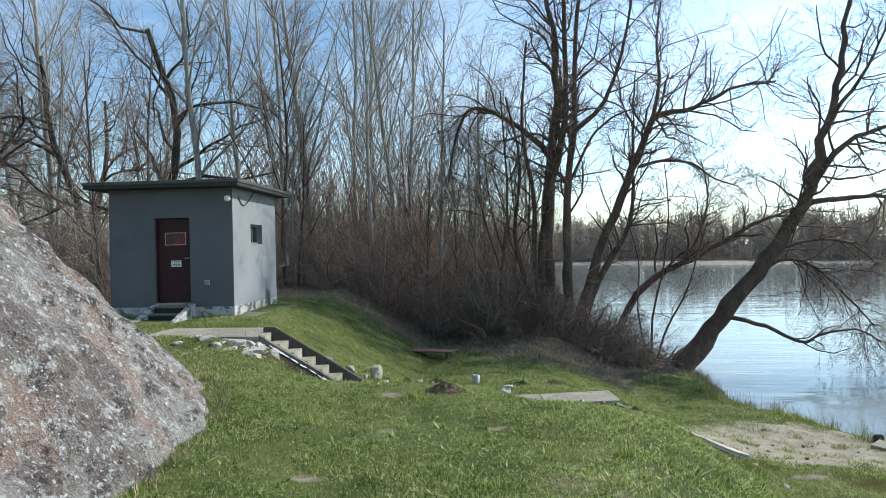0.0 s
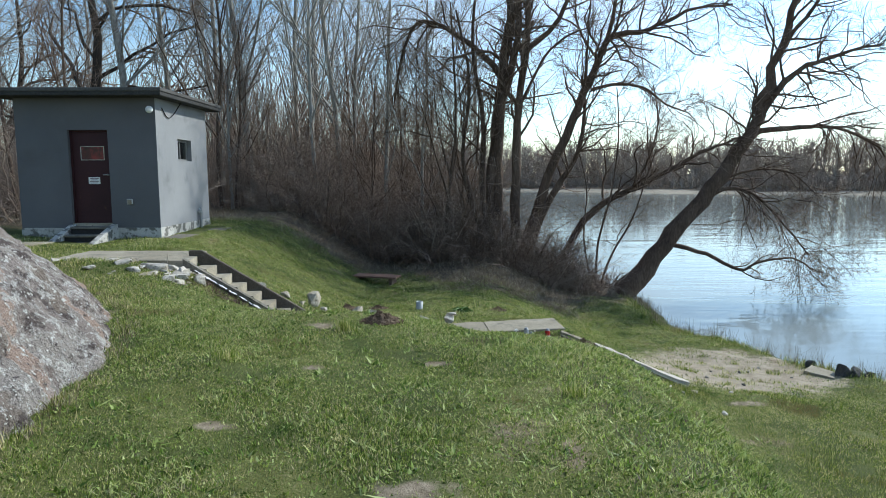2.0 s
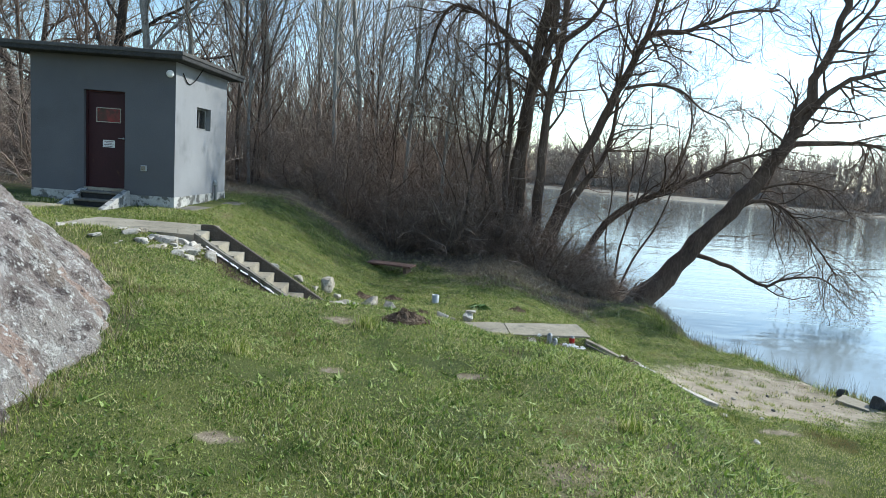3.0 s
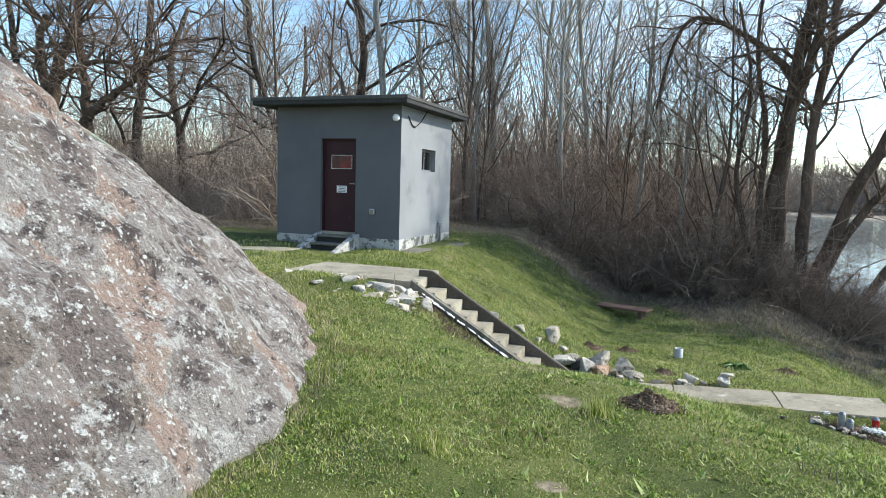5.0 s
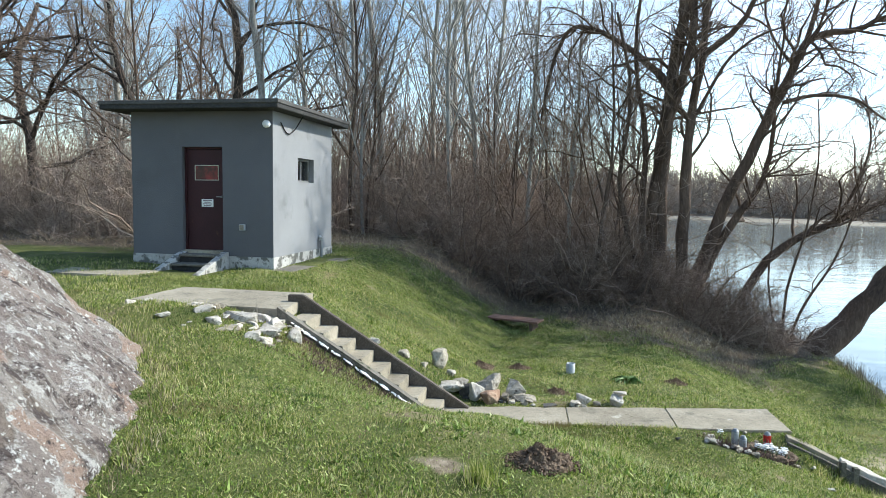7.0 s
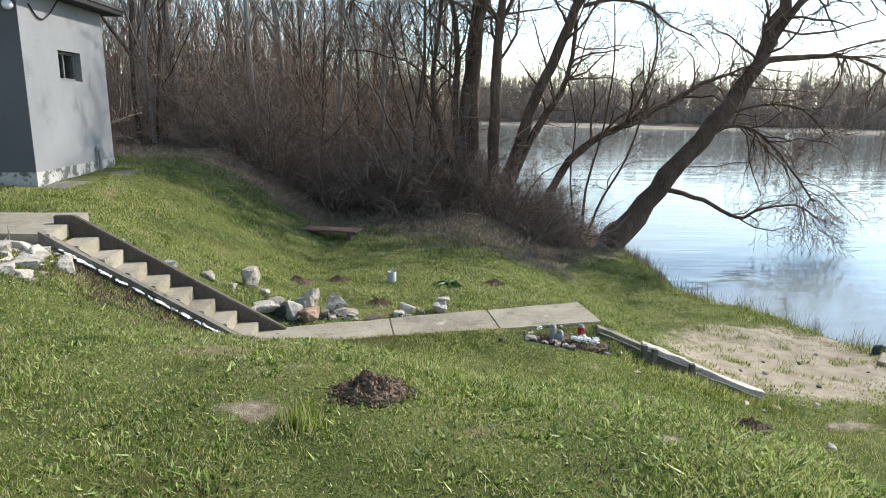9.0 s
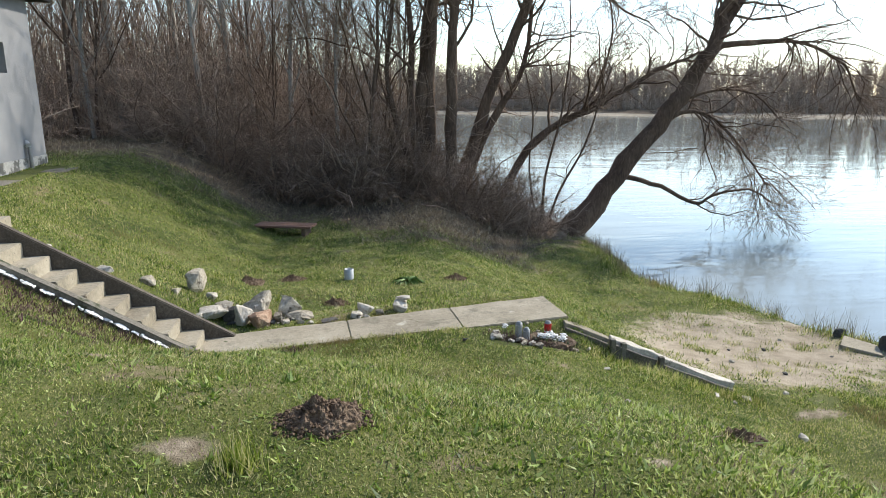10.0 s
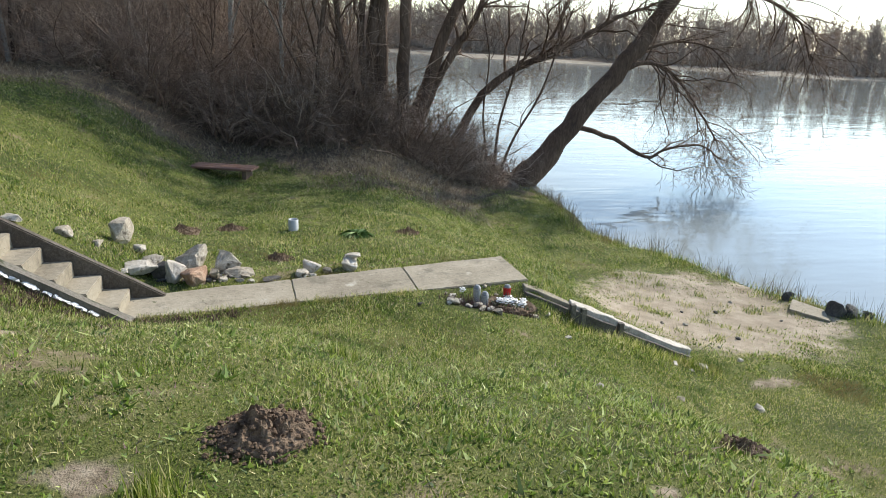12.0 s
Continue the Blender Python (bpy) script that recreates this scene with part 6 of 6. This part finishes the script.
rt = np.random.RandomState(14)
tufts("grass_tufts", "darker longer grass tufts in the lawn", [(rt.uniform(-3, 6), rt.uniform(1.5, 10.2), 0.5 + rt.random_sample() ** 2) for _ in range(520)], 42, 0.052, 0.006, M_GRASS, 15, 0.055, 0.7)
tufts("grass_tufts", "rough grass tufts on the lower bank", [q for q in [(rt.uniform(-4, 8), rt.uniform(11.9, 19.5), 0.5 + rt.random_sample() ** 2) for _ in range(560)] if not (4.6 < q[0] < 8.6 and 10.6 < q[1] < 14.4)], 34, 0.075, 0.010, M_GRASS, 16, 0.08, 0.7)
tufts("dead_weeds", "brown dead weed tufts in the lawn", [(1.45, 5.8), (3.3, 7.5), (2.2, 5.1), (-0.5, 8.6)], 45, 0.07, 0.007, M_WEED, 25, 0.06, 0.6, "weeds")
tufts("grass_tufts", "darker longer grass tufts in the lawn", [(0.2, 6.28), (0.16, 6.3), (2.0, 4.4), (-0.6, 5.2), (0.9, 8.0)], 140, 0.12, 0.007, M_GRASS, 26, 0.05)
tufts("bank_stalks", "dry grass stalks along the water's edge", [(float(shore_x(q)) - rt.uniform(0.1, 0.7), q) for q in rt.uniform(10.5, 22, 130)], 16, 0.42, 0.008, M_LITTER, 16, 0.08, 0.4)
tufts("bank_grass", "green grass fringe along the water's edge", [(float(shore_x(q)) - rt.uniform(0.3, 1.0), q) for q in rt.uniform(10.5, 22, 160)], 30, 0.16, 0.009, M_GRASS, 17, 0.10, 0.5)
tufts("leaf_litter", "fallen twigs and dry stalks under the trees", [(rt.uniform(-8, 6.5), rt.uniform(19.3, 25)) for _ in range(1200)] + [(rt.uniform(1.2, 5.0), rt.uniform(17.8, 20.5)) for _ in range(420)]+ [(rt.uniform(-18, -8.5), rt.uniform(17.5, 25)) for _ in range(420)], 9, 0.16, 0.014, M_LITTER, 18, 0.25, 1.6, "litter")
tufts("dead_nettles", "reddish dead-nettle weeds in the lawn", [(2.0 + abs(rt.normal(0, 0.8)), rt.uniform(2.8, 9.0)) for _ in range(200)] + [(rt.uniform(-1.2, 1.5), 7.3 + rt.normal(0, 0.9)) for _ in range(40)], 9, 0.036, 0.012, M_WEED_PALE, 19, 0.04, 0.9, "weeds")
tufts("dead_nettles", "dense purplish dead-nettles beside the stairs", [(x, 9.90 + rt.normal(0, 0.12) + 0.055 * (x + 2.76)) for x in rt.uniform(-2.6, -0.4, 260)] + [(-1.9 + rt.normal(0, 0.6), 9.5 + rt.normal(0, 0.3)) for _ in range(190)] + [(x, 10.22 + 0.155 * (x + 0.5) + rt.normal(0, 0.05)) for x in rt.uniform(-0.8, 0.3, 40)], 12, 0.052, 0.014, M_WEED, 20, 0.035, 0.8, "weeds")
tufts("sand_tufts", "thin grass tufts growing in the sand", [(5.85, 12.35), (5.95, 12.3), (6.4, 12.1), (7.55, 12.45), (7.7, 12.5), (6.0, 13.3), (6.7, 13.7), (5.4, 11.6), (7.2, 13.2), (6.6, 14.0), (5.2, 11.9)] + [(6.5 + rt.normal(0, 0.8), 12.3 + rt.normal(0, 0.9)) for _ in range(26)], 60, 0.085, 0.010, M_GRASS, 33, 0.075, 0.6)
tufts("bed_weeds", "dark dead stalks and greenery in the flower bed", [(2.2 + rt.uniform(0, 0.85), 10.28 + rt.uniform(0, 0.32)) for _ in range(30)], 34, 0.11, 0.008, M_WEED, 34, 0.05, 0.7, "weeds")
tufts("daisies", "tiny white daisies scattered in the lawn", [(rt.uniform(-2, 5), rt.uniform(3.0, 9.6)) for _ in range(50)], 2, 0.016, 0.012, M_WHITE, 35, 0.004, 0.8, "flowers")
ring = [(MOUND[0] + (MOUND[2] + 0.06 + abs(rt.normal(0, 0.06))) * math.cos(q), MOUND[1] + (MOUND[2] + 0.06 + abs(rt.normal(0, 0.06))) * math.sin(q)) for q in rt.uniform(-0.5, 1.3, 260)]
tufts("mound_weeds", "dry weeds and thin grass along the foot of the mound", ring, 12, 0.07, 0.007, M_LITTER, 41, 0.05, 0.7, "weeds")
tufts("mound_grass", "taller unmown grass along the foot of the mound", ring[::2], 18, 0.09, 0.007, M_GRASS, 42, 0.05, 0.5)
edge_spots = [(x, 10.30 + 0.155 * (x + 0.5) + rt.normal(0, 0.025)) for x in rt.uniform(-0.8, 2.0, 170)] + [(x, 10.95 + 0.225 * (x + 0.5) + rt.normal(0, 0.03)) for x in rt.uniform(-0.4, 3.2, 170)]
tufts("edge_grass", "grass creeping over the edges of the slab path", edge_spots, 16, 0.055, 0.007, M_GRASS, 51, 0.035, 0.8)
tufts("edge_grass", "rough grass in front of the broken edging", [(x, 10.42 - 0.10 * (x - 3.6) + rt.normal(0, 0.09)) for x in rt.uniform(3.3, 5.4, 90)], 26, 0.12, 0.008, M_GRASS, 52, 0.05, 0.5)
tufts("joint_moss", "moss and grass in the joints of the slab path", [(q + 0.045 - 0.05 * t_, 10.34 + 0.155 * (q + 0.5) + t_ * (0.57 + 0.07 * (q + 0.5))) for q in (0.60, 1.86) for t_ in rt.random_sample(45)], 5, 0.018, 0.009, M_GRASS, 53, 0.008, 1.0)
tufts("broad_weeds", "flat rosettes of broad green weed leaves in the lawn", [(rt.uniform(-3, 5.5), rt.uniform(1.2, 10.0), 0.6 + 0.8 * rt.random_sample()) for _ in range(1500)], 9, 0.036, 0.030, M_CLOVER, 61, 0.022, 1.3, "weeds")
tufts("broad_weeds", "pale clover patches on the shoulder of the lawn", [(2.4 + rt.normal(0, 0.9), rt.uniform(2.0, 8.5), 0.6 + 0.8 * rt.random_sample()) for _ in range(1500)], 14, 0.032, 0.020, M_CLOVER_PALE, 62, 0.06, 1.0, "weeds")
